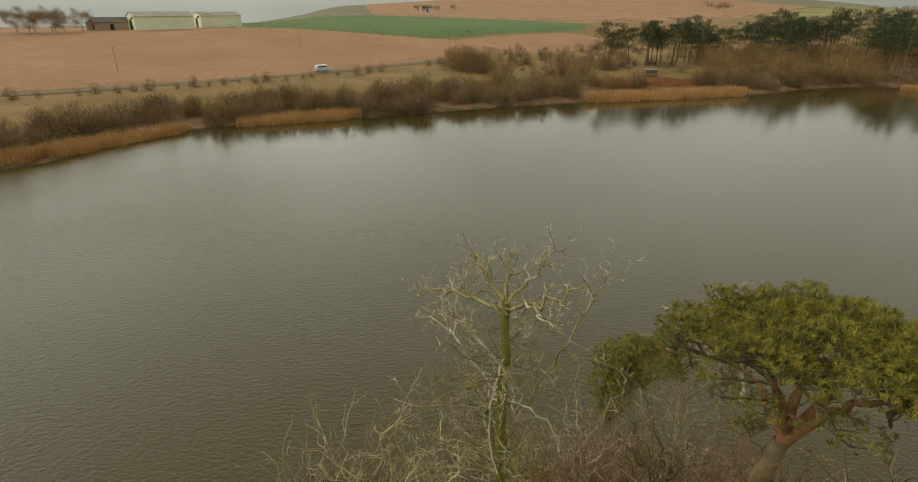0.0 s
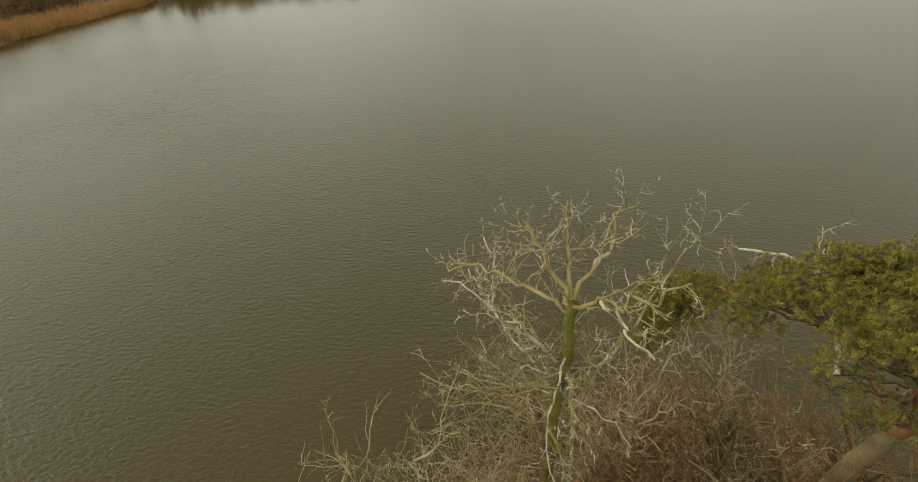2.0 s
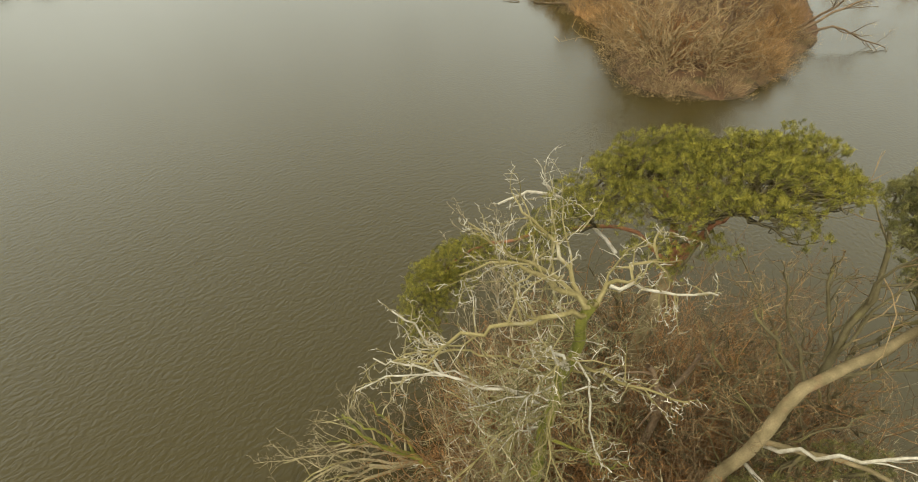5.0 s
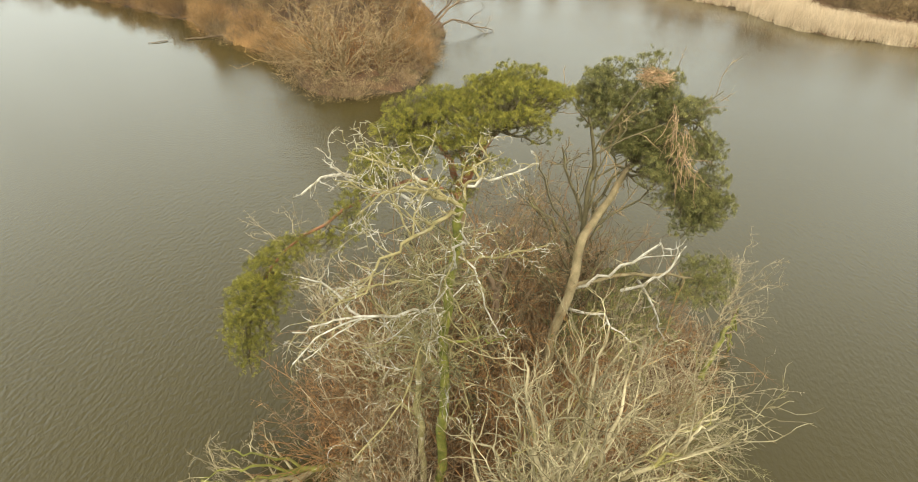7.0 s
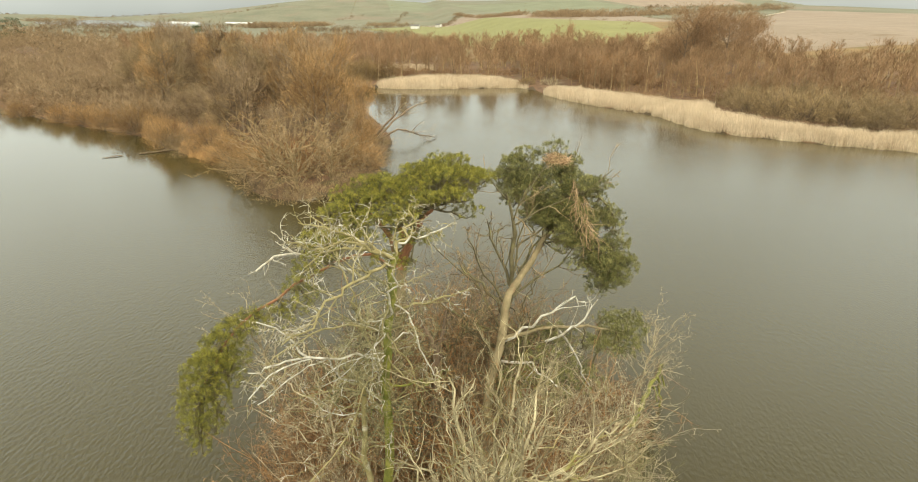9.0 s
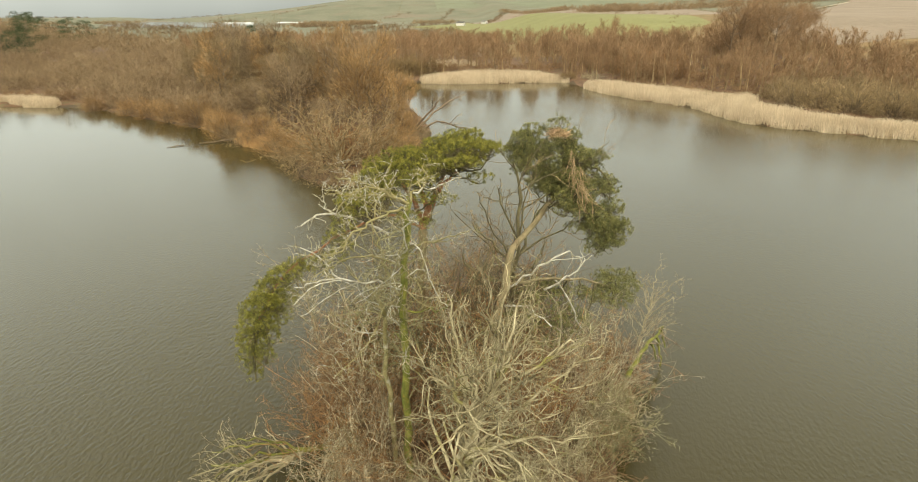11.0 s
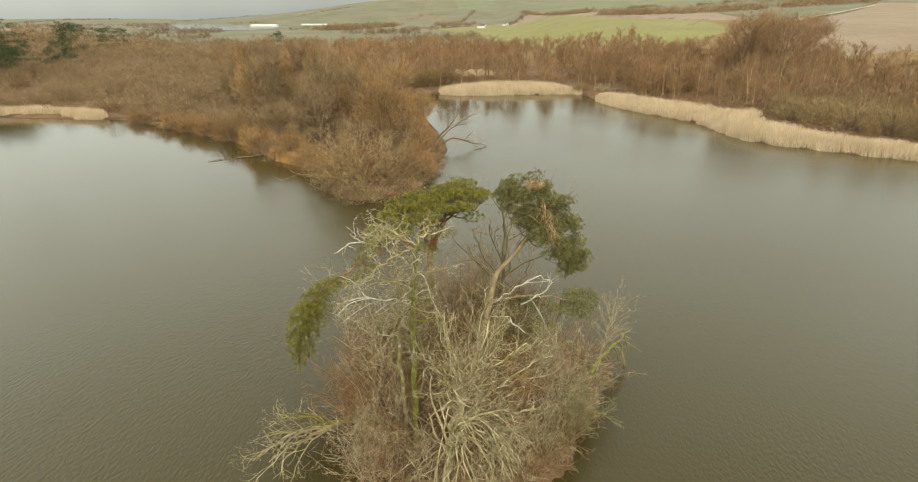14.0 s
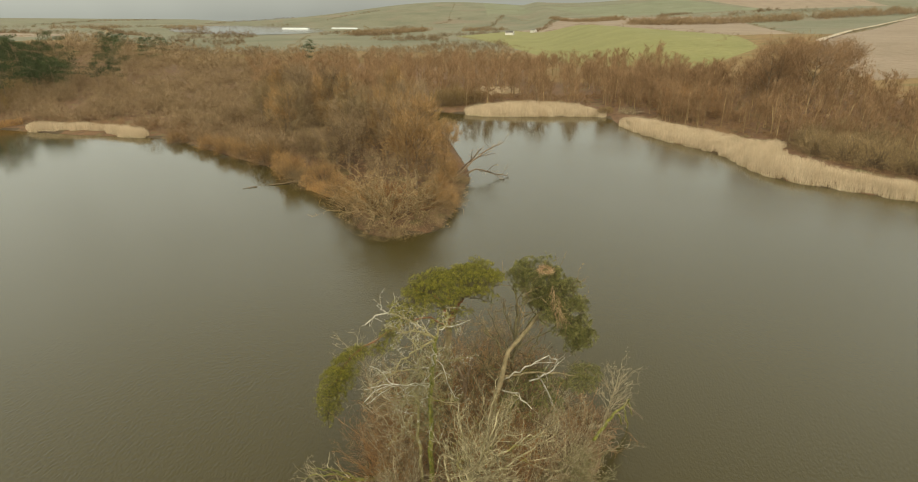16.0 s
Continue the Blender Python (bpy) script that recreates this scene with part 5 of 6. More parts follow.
def spreading_stems():
    """A stout leaning trunk, limbs that fan upwards from its fork, and a skirt of arching boughs over the water."""
    rng = np.random.default_rng(4)
    foot, knee, fork_at = Vector((-1.9, 14.5, 3.7)), Vector((-2.4, 14.1, 6.4)), Vector((-2.8, 13.7, 9.2))
    stems = [([(-1.2, 14.6, 0.2), foot, knee, fork_at], 0.28, 0.12, 0.03)]
    for at, pts in ((fork_at, [(-3.3, 13.0, 11.3), (-2.7, 12.4, 13.0), (-1.5, 11.8, 14.4)]), (fork_at, [(-3.3, 12.5, 11.0), (-3.1, 11.4, 12.0), (-2.6, 10.2, 12.6), (-2.2, 9.2, 12.9)]),
                    (fork_at, [(-2.6, 14.2, 11.3), (-2.0, 14.6, 13.0), (-1.4, 14.8, 14.2)]), (fork_at, [(-3.5, 14.4, 10.8), (-4.1, 15.1, 11.9), (-4.4, 15.8, 12.6)]),
                    (fork_at, [(-2.1, 13.0, 11.0), (-1.1, 12.6, 13.0), (-0.2, 12.2, 14.2)]), (knee, [(-3.4, 12.6, 8.4), (-4.2, 11.0, 9.4), (-4.4, 9.4, 9.8)]),
                    (knee, [(-1.6, 12.0, 8.4), (-0.8, 9.8, 9.8), (0.2, 7.8, 10.4)]), (knee, [(-1.4, 13.0, 8.8), (0.0, 12.0, 10.8), (1.2, 11.0, 12.2)])):
        stems.append(([at] + pts, 0.088, 0.026, 0.06))
    for k in range(15):
        a, u = k * 2.39996, rng.random()
        out = Vector((0.85 * math.cos(a) + 0.1, 0.85 * math.sin(a) - 0.35, 0)) * (1.3 + 1.5 * rng.random())
        p = knee.lerp(fork_at, 0.35 + 0.65 * u)
        up = 2.9 + 1.9 * rng.random()
        stems.append(([p, p + out * 0.45 + Vector((0, 0, up * 0.42)), p + out * 0.8 + Vector((0, 0, up * 0.78)), p + out + Vector((0, 0, up))], 0.060, 0.016, 0.07))
    for k in range(19):
        a = radians(155 + 185 * (k + rng.random()) / 19)
        out = Vector((math.cos(a), math.sin(a), 0)) * (3.2 + 1.7 * rng.random())
        p = foot.lerp(fork_at, 0.1 + 0.75 * rng.random())
        drop = p.z * (0.35 + 0.45 * rng.random())
        stems.append(([p, p + out * 0.3 + Vector((0, 0, 0.9)), p + out * 0.68 + Vector((0, 0, 0.5 - 0.3 * drop)), p + out + Vector((0, 0, -0.85 * drop))], 0.068, 0.018, -0.02))
    return stems


bare_tree("spreading_tree", 21, spreading_stems(), 2, 9, 0.46, 0.64, 0.05, TWIG_PALE, TWIG_PALE, "large leafless tree with pale lichened branches", 0.0145, 0.28, 0.12, False, 7)
bare_tree("tip_willow", 25, fountain(np.random.default_rng(6), (64.5, 34.0, 0.3), (63, 34, 6.0), 32, 8.0, 0.05, (0.25, 0.0)),
          3, 5, 0.40, 0.75, 0.03, TWIG_TAN, TWIG_TAN, "spreading leafless willow over the water's edge", 0.03, 0.22, 0.25)
bare_tree("tip_willow", 26, fountain(np.random.default_rng(7), (69.0, 38.5, 0.3), (68, 39, 6.5), 26, 7.5, 0.05, (0.2, -0.2)),
          3, 5, 0.40, 0.75, 0.03, TWIG_GOLD, TWIG_TAN, "spreading golden leafless willow over the water's edge", 0.03, 0.22, 0.25)
bare_tree("tip_willow", 27, fountain(np.random.default_rng(9), (69.0, 29.5, 0.3), (68, 29, 6.5), 26, 7.0, 0.05, (0.2, 0.2)),
          3, 5, 0.40, 0.75, 0.03, TWIG_TAN, TWIG_TAN, "spreading tan leafless willow over the water's edge", 0.03, 0.22, 0.25)
bare_tree("brown_tree", 28, fountain(np.random.default_rng(10), (8.4, 14.4, 0.4), (8.2, 14.2, 9.5), 26, 3.6, 0.2, (0.1, 0.0), 1.0, 0.5),
          3, 6, 0.40, 0.7, 0.05, TWIG_TAN, BARK_DARK, "brown leafless tree between the trunks", 0.010, 0.22, 0.1)
bare_tree("brown_tree", 29, fountain(np.random.default_rng(12), (5.6, 16.0, 0.4), (5.4, 15.8, 8.0), 22, 3.4, 0.2, (0.0, 0.0), 1.0, 0.5),
          3, 6, 0.40, 0.7, 0.05, TWIG_RED, BARK_DARK, "reddish leafless tree between the trunks", 0.010, 0.22, 0.1)
bare_tree("brown_tree", 34, fountain(np.random.default_rng(14), (12.8, 13.4, 0.4), (12.6, 13.2, 8.2), 20, 3.6, 0.15, (0.0, 0.0)),
          3, 5, 0.40, 0.75, 0.05, TWIG_TAN, BARK_DARK, "brown leafless tree between the trunks", 0.011, 0.24, 0.12)
bare_tree("brown_tree", 35, fountain(np.random.default_rng(15), (13.6, 9.4, 0.4), (13.4, 9.4, 7.6), 20, 3.4, 0.15, (0.0, 0.0)),
          3, 5, 0.40, 0.75, 0.05, TWIG_RED, BARK_DARK, "reddish leafless tree between the trunks", 0.011, 0.24, 0.12)
bare_tree("brown_tree", 36, fountain(np.random.default_rng(16), (13.0, 18.4, 0.4), (12.8, 18.4, 7.6), 20, 3.4, 0.15, (0.0, 0.0)),
          3, 5, 0.40, 0.75, 0.05, TWIG_RED, BARK_DARK, "reddish leafless tree between the trunks", 0.011, 0.24, 0.12)
bare_tree("brown_tree", 37, fountain(np.random.default_rng(17), (9.2, 20.0, 0.4), (9.0, 20.2, 7.2), 20, 3.4, 0.15, (0.0, 0.0)),
          3, 5, 0.40, 0.75, 0.05, TWIG_TAN, BARK_DARK, "brown leafless tree between the trunks", 0.011, 0.24, 0.12)
bare_tree("grey_thicket", 38, fountain(np.random.default_rng(18), (5.6, 19.8, 0.4), (5.2, 20.2, 8.6), 22, 3.6, 0.2, (0.0, -0.15), 1.0, 0.5),
          3, 6, 0.40, 0.75, 0.05, TWIG_GREY, TWIG_GREY, "grey finely twigged leafless tree by the shore", 0.009, 0.24, 0.12)
bare_tree("grey_thicket", 39, fountain(np.random.default_rng(19), (8.0, 17.6, 0.4), (7.6, 17.8, 10.0), 24, 3.4, 0.3, (0.0, 0.0), 1.0, 0.5),
          3, 6, 0.40, 0.75, 0.05, TWIG_GREY, BARK_DARK, "grey finely twigged leafless tree by the trunks", 0.009, 0.24, 0.12)
bare_tree("grey_thicket", 40, fountain(np.random.default_rng(20), (7.4, 11.6, 0.4), (7.2, 11.4, 10.0), 24, 3.2, 0.3, (0.0, 0.0), 1.0, 0.5),
          3, 6, 0.40, 0.75, 0.05, TWIG_TAN, BARK_DARK, "tan finely twigged leafless tree by the trunks", 0.009, 0.24, 0.12)
bare_tree("waterside_bush", 30, fountain(np.random.default_rng(13), (11.4, 2.2, 0.2), (12.2, 1.2, 7.0), 20, 2.8, 0.4, (-0.2, 0.2), 1.0, 0.3),
          3, 6, 0.36, 0.7, 0.05, TWIG_GREY, TWIG_GREY, "pale grey finely twigged bush at the water's edge", 0.007, 0.22, 0.08)
bare_tree("shore_sapling", 41, fountain(np.random.default_rng(23), (10.6, 23.4, 0.3), (10.8, 24.8, 9.2), 22, 2.9, 0.45, (0.1, -0.15), 1.0, 0.3),
          3, 6, 0.36, 0.7, 0.05, TWIG_GREY, TWIG_GREY, "pale finely twigged leafless tree behind the pine bough", 0.007, 0.22, 0.08)
bare_tree("grey_tree", 22, [
    ([(9.8, 10.9, 0.4), (9.9, 10.9, 6), (10.1, 10.9, 11), (10.3, 10.8, 14.2), (10.8, 11.2, 16.4)], 0.22, 0.06),
    ([(10.0, 10.9, 9.5), (9.7, 11.9, 11.2), (9.6, 12.8, 12.3), (9.5, 13.6, 13.0)], 0.10, 0.04),
    ([(10.1, 10.9, 11.5), (10.8, 11.6, 13.2), (11.6, 12.0, 14.6)], 0.09, 0.04),
    ([(9.9, 10.9, 7.0), (9.3, 12.2, 8.6), (8.9, 13.4, 9.8), (8.8, 14.2, 11.4)], 0.10, 0.04),
    ([(9.9, 10.9, 8.2), (8.8, 11.6, 9.6), (8.0, 12.8, 10.2), (7.4, 13.2, 11.6)], 0.09, 0.03),
    ([(10.1, 10.9, 10.0), (10.4, 12.2, 12.2), (10.2, 13.2, 14.2)], 0.08, 0.03),
    ([(10.1, 10.9, 10.5), (10.9, 9.8, 12.6), (11.4, 9.0, 14.4)], 0.11, 0.04)], 3, 8, 0.40, 0.8, 0.05, TWIG_TAN, BARK_DARK, "leafless grey tree between the pines", 0.012, 0.26, 0.12)
bare_tree("dark_snag", 24, [
    ([(7.6, 15.0, 0.4), (7.4, 15.0, 4.5), (7.2, 14.9, 8.6), (6.6, 15.1, 10.2), (6.2, 15.6, 11.4)], 0.2, 0.09),
    ([(7.2, 14.9, 8.6), (7.9, 14.5, 10.0), (8.1, 14.4, 11.2)], 0.12, 0.06)], 1, 4, 0.2, 0.8, 0.05, BARK, BARK, "broken dark snag beside the old pine", 0.012)


def shrub(name, seed, at, tall, wide, stems, mat, label, depth=2, count=6, least=0.006, lean=(0, 0)):
    rng = np.random.default_rng(seed)
    ob = thing(name, (0, 0, 0), label, "shrub", "undergrowth of the islet")
    main, fine, last = [], [], []
    z = float(height(at[0], at[1]))
    for k in range(stems):
        a, r = rng.random() * 6.283, rng.random() ** 0.5
        p = (at[0] + 0.35 * wide * r * math.cos(a), at[1] + 0.35 * wide * r * math.sin(a), z - 0.15)
        way = (math.cos(a) * r * wide / tall * 0.8 + lean[0], math.sin(a) * r * wide / tall * 0.8 + lean[1], 1)
        line = wander(rng, p, way, tall * (0.5 + 0.55 * rng.random()), 0.028, 7, 0.24, 0.0, 0.3)
        main.append(line)
        fork(rng, line, [fine, last], depth, count + 1, min(0.42, 2.2 / tall), 0.95, 0.3, 0.04, 0.2, 3, 0.5, least)
    n = 520
    q = rng.normal(size=(n, 3))
    q /= np.linalg.norm(q, axis=1, keepdims=True)
    q = q * rng.random((n, 1)) ** 0.4 * [wide * 0.55, wide * 0.55, tall * 0.55] + [at[0] + lean[0] * tall * 0.5, at[1] + lean[1] * tall * 0.5, z + tall * 0.42]
    q[:, 2] = np.maximum(q[:, 2], z + 0.1 * rng.random(n))
    spray = slivers(q, rng.normal(size=(n, 3)) * 0.7 + [0, 0, 0.5], 0.3 + 0.6 * rng.random(n), 0.012 + 0.016 * rng.random(n), rng)
    part("spray", [spray], mat, ob, kind="stuff")
    part("stemwork", tubes(main, 4), mat, ob, kind="stuff")
    part("twigwork", tubes(fine, 3) + straws(last, rng), mat, ob, kind="stuff")
    return ob


rng = np.random.default_rng(77)
SAPLINGS = [(3.4, 13.6, 7), (5.2, 14.4, 7), (6.6, 13.8, 10), (8.4, 13.4, 11), (3.6, 17.6, 7.5), (6.2, 18.6, 9), (8.2, 16.6, 10.5), (8.6, 20.2, 8.5), (6.0, 20.4, 8), (6.2, 10.2, 8), (3.8, 11.4, 6.5), (12.2, 14.6, 12.5),
            (8.0, 10.2, 9.5), (11.2, 18.8, 10), (3.2, 18.8, 7.5), (5.2, 11.6, 7), (5.4, 13.3, 8), (10.4, 13.0, 12), (9.2, 12.2, 11.5), (13.4, 16.2, 11.5), (12.4, 11.6, 12), (14.0, 13.2, 11), (11.6, 15.6, 12.5), (4.8, 10.0, 7.5),
            (9.6, 14.6, 13), (11.0, 12.2, 13.5), (12.8, 14.8, 13.5), (9.0, 15.6, 12.5), (13.6, 11.8, 12), (11.8, 17.2, 12), (10.6, 9.6, 11.5), (13.8, 9.6, 10.5), (5.4, 20.8, 9), (7.4, 20.8, 9.5), (9.4, 20.6, 9),
            (3.2, 12.6, 11.5), (4.2, 13.8, 11.5), (2.6, 14.2, 11), (4.8, 12.2, 11.5), (3.6, 11.0, 10.5)]
for k, (x, y, tall) in enumerate(SAPLINGS):
    shrub("sapling", 300 + k, (x, y), tall, 2.9, 15, (TWIG_BROWN, TWIG_RED)[k % 2], ("slender brown leafless saplings", "slender reddish leafless saplings")[k % 2] + " among the trunks", least=0.009 if tall < 11 else 0.012)
SHRUBS = [((-0.5, 19.5), 5.0, 4.0, TWIG_GREY, "shrub of fine grey lichened twigs"), ((1.2, 20.0), 3.2, 3.4, TWIG_RED, "tangled reddish leafless shrub"),
          ((3.6, 21.0), 4.2, 4.0, TWIG_RED, "tangled reddish leafless shrub"), ((5.0, 20.2), 5.2, 3.6, TWIG_RED, "tangled reddish leafless shrub"),
          ((7.4, 20.0), 5.4, 3.6, TWIG_RED, "tangled reddish leafless shrub"), ((9.8, 19.8), 5.2, 3.6, TWIG_RED, "tangled reddish leafless shrub"),
          ((13.0, 20.2), 4.6, 3.8, TWIG_RED, "tangled reddish leafless shrub"), ((5.0, 18.5), 4.0, 3.8, TWIG_RED, "tangled reddish leafless shrub"),
          ((4.4, 15.4), 4.6, 3.8, TWIG_RED, "tangled reddish leafless shrub"), ((7.4, 12.6), 4.2, 4.0, TWIG_RED, "tangled reddish leafless shrub"),
          ((14.0, 18.5), 4.0, 4.2, TWIG_RED, "tangled reddish leafless shrub"), ((14.6, 14.0), 4.4, 4.2, TWIG_RED, "tangled reddish leafless shrub"),
          ((15.5, 9.4), 4.2, 4.0, TWIG_RED, "tangled reddish leafless shrub"), ((2.6, 10.6), 5.2, 4.0, TWIG_GREY, "shrub of fine grey lichened twigs"),
          ((5.6, 7.8), 5.6, 4.0, TWIG_GREY, "shrub of fine grey lichened twigs"), ((9.2, 4.6), 4.2, 3.4, TWIG_GREY, "shrub of fine grey lichened twigs"),
          ((12.4, 4.2), 4.4, 4.2, TWIG_RED, "tangled reddish leafless shrub"), ((0.2, 16.4), 2.6, 3.0, TWIG_PALE, "pale straggling leafless shrub"),
          ((0.6, 10.6), 2.4, 3.0, TWIG_PALE, "pale straggling leafless shrub"), ((2.2, 8.0), 2.8, 3.0, TWIG_PALE, "pale straggling leafless shrub"),
          ((6.0, 6.0), 3.6, 3.2, TWIG_GREY, "shrub of fine grey lichened twigs"), ((11.0, 20.0), 4.0, 4.0, TWIG_RED, "tangled reddish leafless shrub")]
SHRUBS += [((0.4, 18.2), 3.0, 3.6, TWIG_TAN, "tan straggling leafless shrub"), ((1.0, 20.2), 3.2, 3.0, TWIG_GREY, "shrub of fine grey lichened twigs"),
           ((2.4, 19.4), 5.6, 4.0, TWIG_GREY, "shrub of fine grey lichened twigs"), ((6.4, 16.8), 5.0, 4.0, TWIG_RED, "tangled reddish leafless shrub"),
           ((8.0, 19.4), 4.6, 4.0, TWIG_RED, "tangled reddish leafless shrub"), ((8.6, 8.4), 5.2, 4.0, TWIG_GREY, "shrub of fine grey lichened twigs"),
           ((11.6, 12.6), 5.0, 4.2, TWIG_RED, "tangled reddish leafless shrub"), ((12.6, 6.6), 5.0, 4.0, TWIG_GREY, "shrub of fine grey lichened twigs")]
for k, at in enumerate(((-1.8, 16.6), (-1.9, 14.4), (-1.6, 12.6), (-1.0, 10.4), (-0.4, 9.0), (-1.6, 18.4), (1.8, 7.0), (0.6, 8.2), (4.0, 5.8), (8.4, 4.0), (10.6, 2.8), (0.4, 20.0), (2.6, 20.6), (6.2, 5.0), (13.6, 1.8), (14.8, 3.6))):
    SHRUBS.append((at, 1.2 + 0.4 * (k % 3), 2.8, TWIG_RUSSET if k % 3 else TWIG_TAN, "low brown leafless shrub at the water"))
SHRUBS += [((x, y), 5.3, 4.2, (TWIG_BROWN, TWIG_RED, TWIG_BROWN)[k % 3], "tangled brown leafless shrub below the pine") for k, (x, y) in enumerate(((4.2, 20.6), (5.8, 21.2), (7.2, 21.4), (8.6, 21.6), (6.4, 19.6), (10.0, 21.4), (4.0, 19.2), (8.8, 18.6), (11.6, 20.6)))]
SHRUBS += [((4.0, 6.2), 4.6, 3.2, TWIG_LICHEN, "grey-green lichened shrub at the water"), ((5.6, 5.0), 3.4, 3.0, TWIG_LICHEN, "grey-green lichened shrub at the water"), ((2.6, 20.3), 3.2, 3.2, TWIG_LICHEN, "grey-green lichened shrub by the fallen tree")]
for k, (at, tall, wide, mat, label) in enumerate(SHRUBS):
    shrub("undergrowth_shrub", 100 + k, at, tall * (1.6 if mat is TWIG_GREY else 1.4), wide * 0.9, 22 if tall > 2.9 else 13, mat, label, least=0.010, lean=(0, 0.28 if at[1] > 19.5 and at[0] > 4 else 0))


def fallen_tree():
    rng = np.random.default_rng(31)
    ob = thing("fallen_tree", (0, 0, 0), "fallen mossy tree trailing into the lake", "tree")
    trunk = curve_line([(3.6, 21.8, 1.6), (3.2, 23.6, 1.6), (2.8, 25.4, 1.4), (2.8, 27.0, 1.0), (3.2, 28.7, 0.5)], 0.17, 0.06, rng, 0.05)
    part("trunk", tubes([trunk], 7), MOSSY, ob, "green mossy trunk", True)
    mid, fine = [], []
    fork(rng, trunk, [mid, fine, fine], 3, 8, 0.36, 0.6, 0.2, 0.06, 0.3, 5, 0.45, 0.009)
    for tip in ((-3.0, 25.0, 1.4), (-1.6, 26.6, 2.4), (1.0, 27.4, 1.8), (-2.2, 27.6, 0.9), (-0.8, 28.2, 1.6), (0.6, 28.4, 0.6), (2.0, 27.8, 2.6), (4.4, 28.0, 1.2), (-2.6, 26.0, 2.0)):
        line = curve_line([(3.3, 23.2, 1.5), Vector((3.0, 24.2, 1.8)).lerp(Vector(tip), 0.5) + Vector((0, 0, 0.5)), tip], 0.085, 0.022, rng, 0.09, 5)
        part("stem", tubes([line], 6), MOSSY if tip[0] > 0.8 else TWIG_PALE, ob, "", True)
        fork(rng, line, [mid, fine, fine], 3, 7, 0.34, 0.6, 0.2, 0.08, 0.25, 5, 0.5, 0.009)
    part("branchwork", tubes(mid, 5), TWIG_PALE, ob, kind="stuff")
    part("twigwork", tubes(fine, 3), TWIG_GREY, ob, kind="stuff")


def drowned_branch():
    rng = np.random.default_rng(32)
    ob = thing("drowned_branch", (0, 0, 0), "mossy broken bough arching into the water", "branch")
    bough = curve_line([(8.8, 3.4, 2.6), (10.6, 2.0, 3.3), (12.2, 0.9, 3.2), (13.4, -0.1, 3.0), (14.2, -0.7, 3.1)], 0.17, 0.07, rng, 0.06)
    part("bough", tubes([bough], 7), MOSSY, ob, "", True)
    mid = []
    for pts in ([(13.0, 0.2, 3.05), (13.4, -0.3, 2.0), (13.5, -0.6, 0.8), (13.8, -0.9, -0.4)], [(13.9, -0.5, 3.1), (14.3, -0.9, 2.2), (14.2, -1.1, 1.3)], [(12.0, 1.0, 3.2), (12.4, 0.5, 2.4), (12.4, 0.2, 1.5)]):
        line = curve_line(pts, 0.10, 0.05, rng, 0.06)
        part("hanging_piece", tubes([line], 6), MOSSY, ob, "", True)
        fork(rng, line, [mid], 1, 4, 0.3, 0.8, 0.25, -0.05, 0.3, 5, 0.5, 0.015)
    fork(rng, bough, [mid, mid], 2, 6, 0.32, 0.9, 0.25, -0.05, 0.4, 5, 0.5, 0.015)
    part("branchwork", tubes(mid, 4), BARK, ob, kind="stuff")


def leaning_snag():
    """A dead tree leaning out over the water from the wooded point."""
    rng = np.random.default_rng(33)
    ob = thing("leaning_snag", (0, 0, 0), "dead grey tree leaning out over the water", "tree")
    mid, fine = [], []
    for k, pts in enumerate(([(100, 25, 0.6), (104, 21, 4), (108, 17.5, 6.2), (113, 13.5, 7.2)], [(99, 25, 0.6), (101, 20, 2.6), (103, 15.5, 1.2), (105, 12, 0.2)], [(100, 25, 1.5), (98, 21, 6), (97, 18.5, 9)])):
        line = curve_line(pts, 0.26, 0.07, rng, 0.1)
        part("trunk" if k == 0 else "stem", tubes([line], 6), BARK, ob, "", True)
        fork(rng, line, [mid, fine], 2, 8, 0.3, 0.6, 0.2, 0.03, 0.35, 5, 0.5, 0.03)
    part("branchwork", tubes(mid, 4), BARK, ob, kind="stuff")
    part("twigwork", tubes(fine, 3), TWIG_GREY, ob, kind="stuff")


def floating_log(pts, r, label):
    rng = np.random.default_rng(int(abs(pts[0][0]) * 10))
    line = curve_line(pts, r, r * 0.4, rng, 0.05)
    more = [line]
    fork(rng, line, [more], 1, 4, 0.25, 0.8, 0.2, 0.0, 0.3, 5, 0.5, 0.03)
    tagged(part("floating_log", tubes(more, 6), BARK), label, "log")


fallen_tree()
drowned_branch()
leaning_snag()
floating_log([(95, 62, 0.4), (92.5, 65, 0.25), (90.5, 69, 0.1)], 0.22, "dark dead branch lying in the water")
floating_log([(89, 71.5, 0.1), (87, 74, 0.12)], 0.10, "dark dead branch lying in the water")


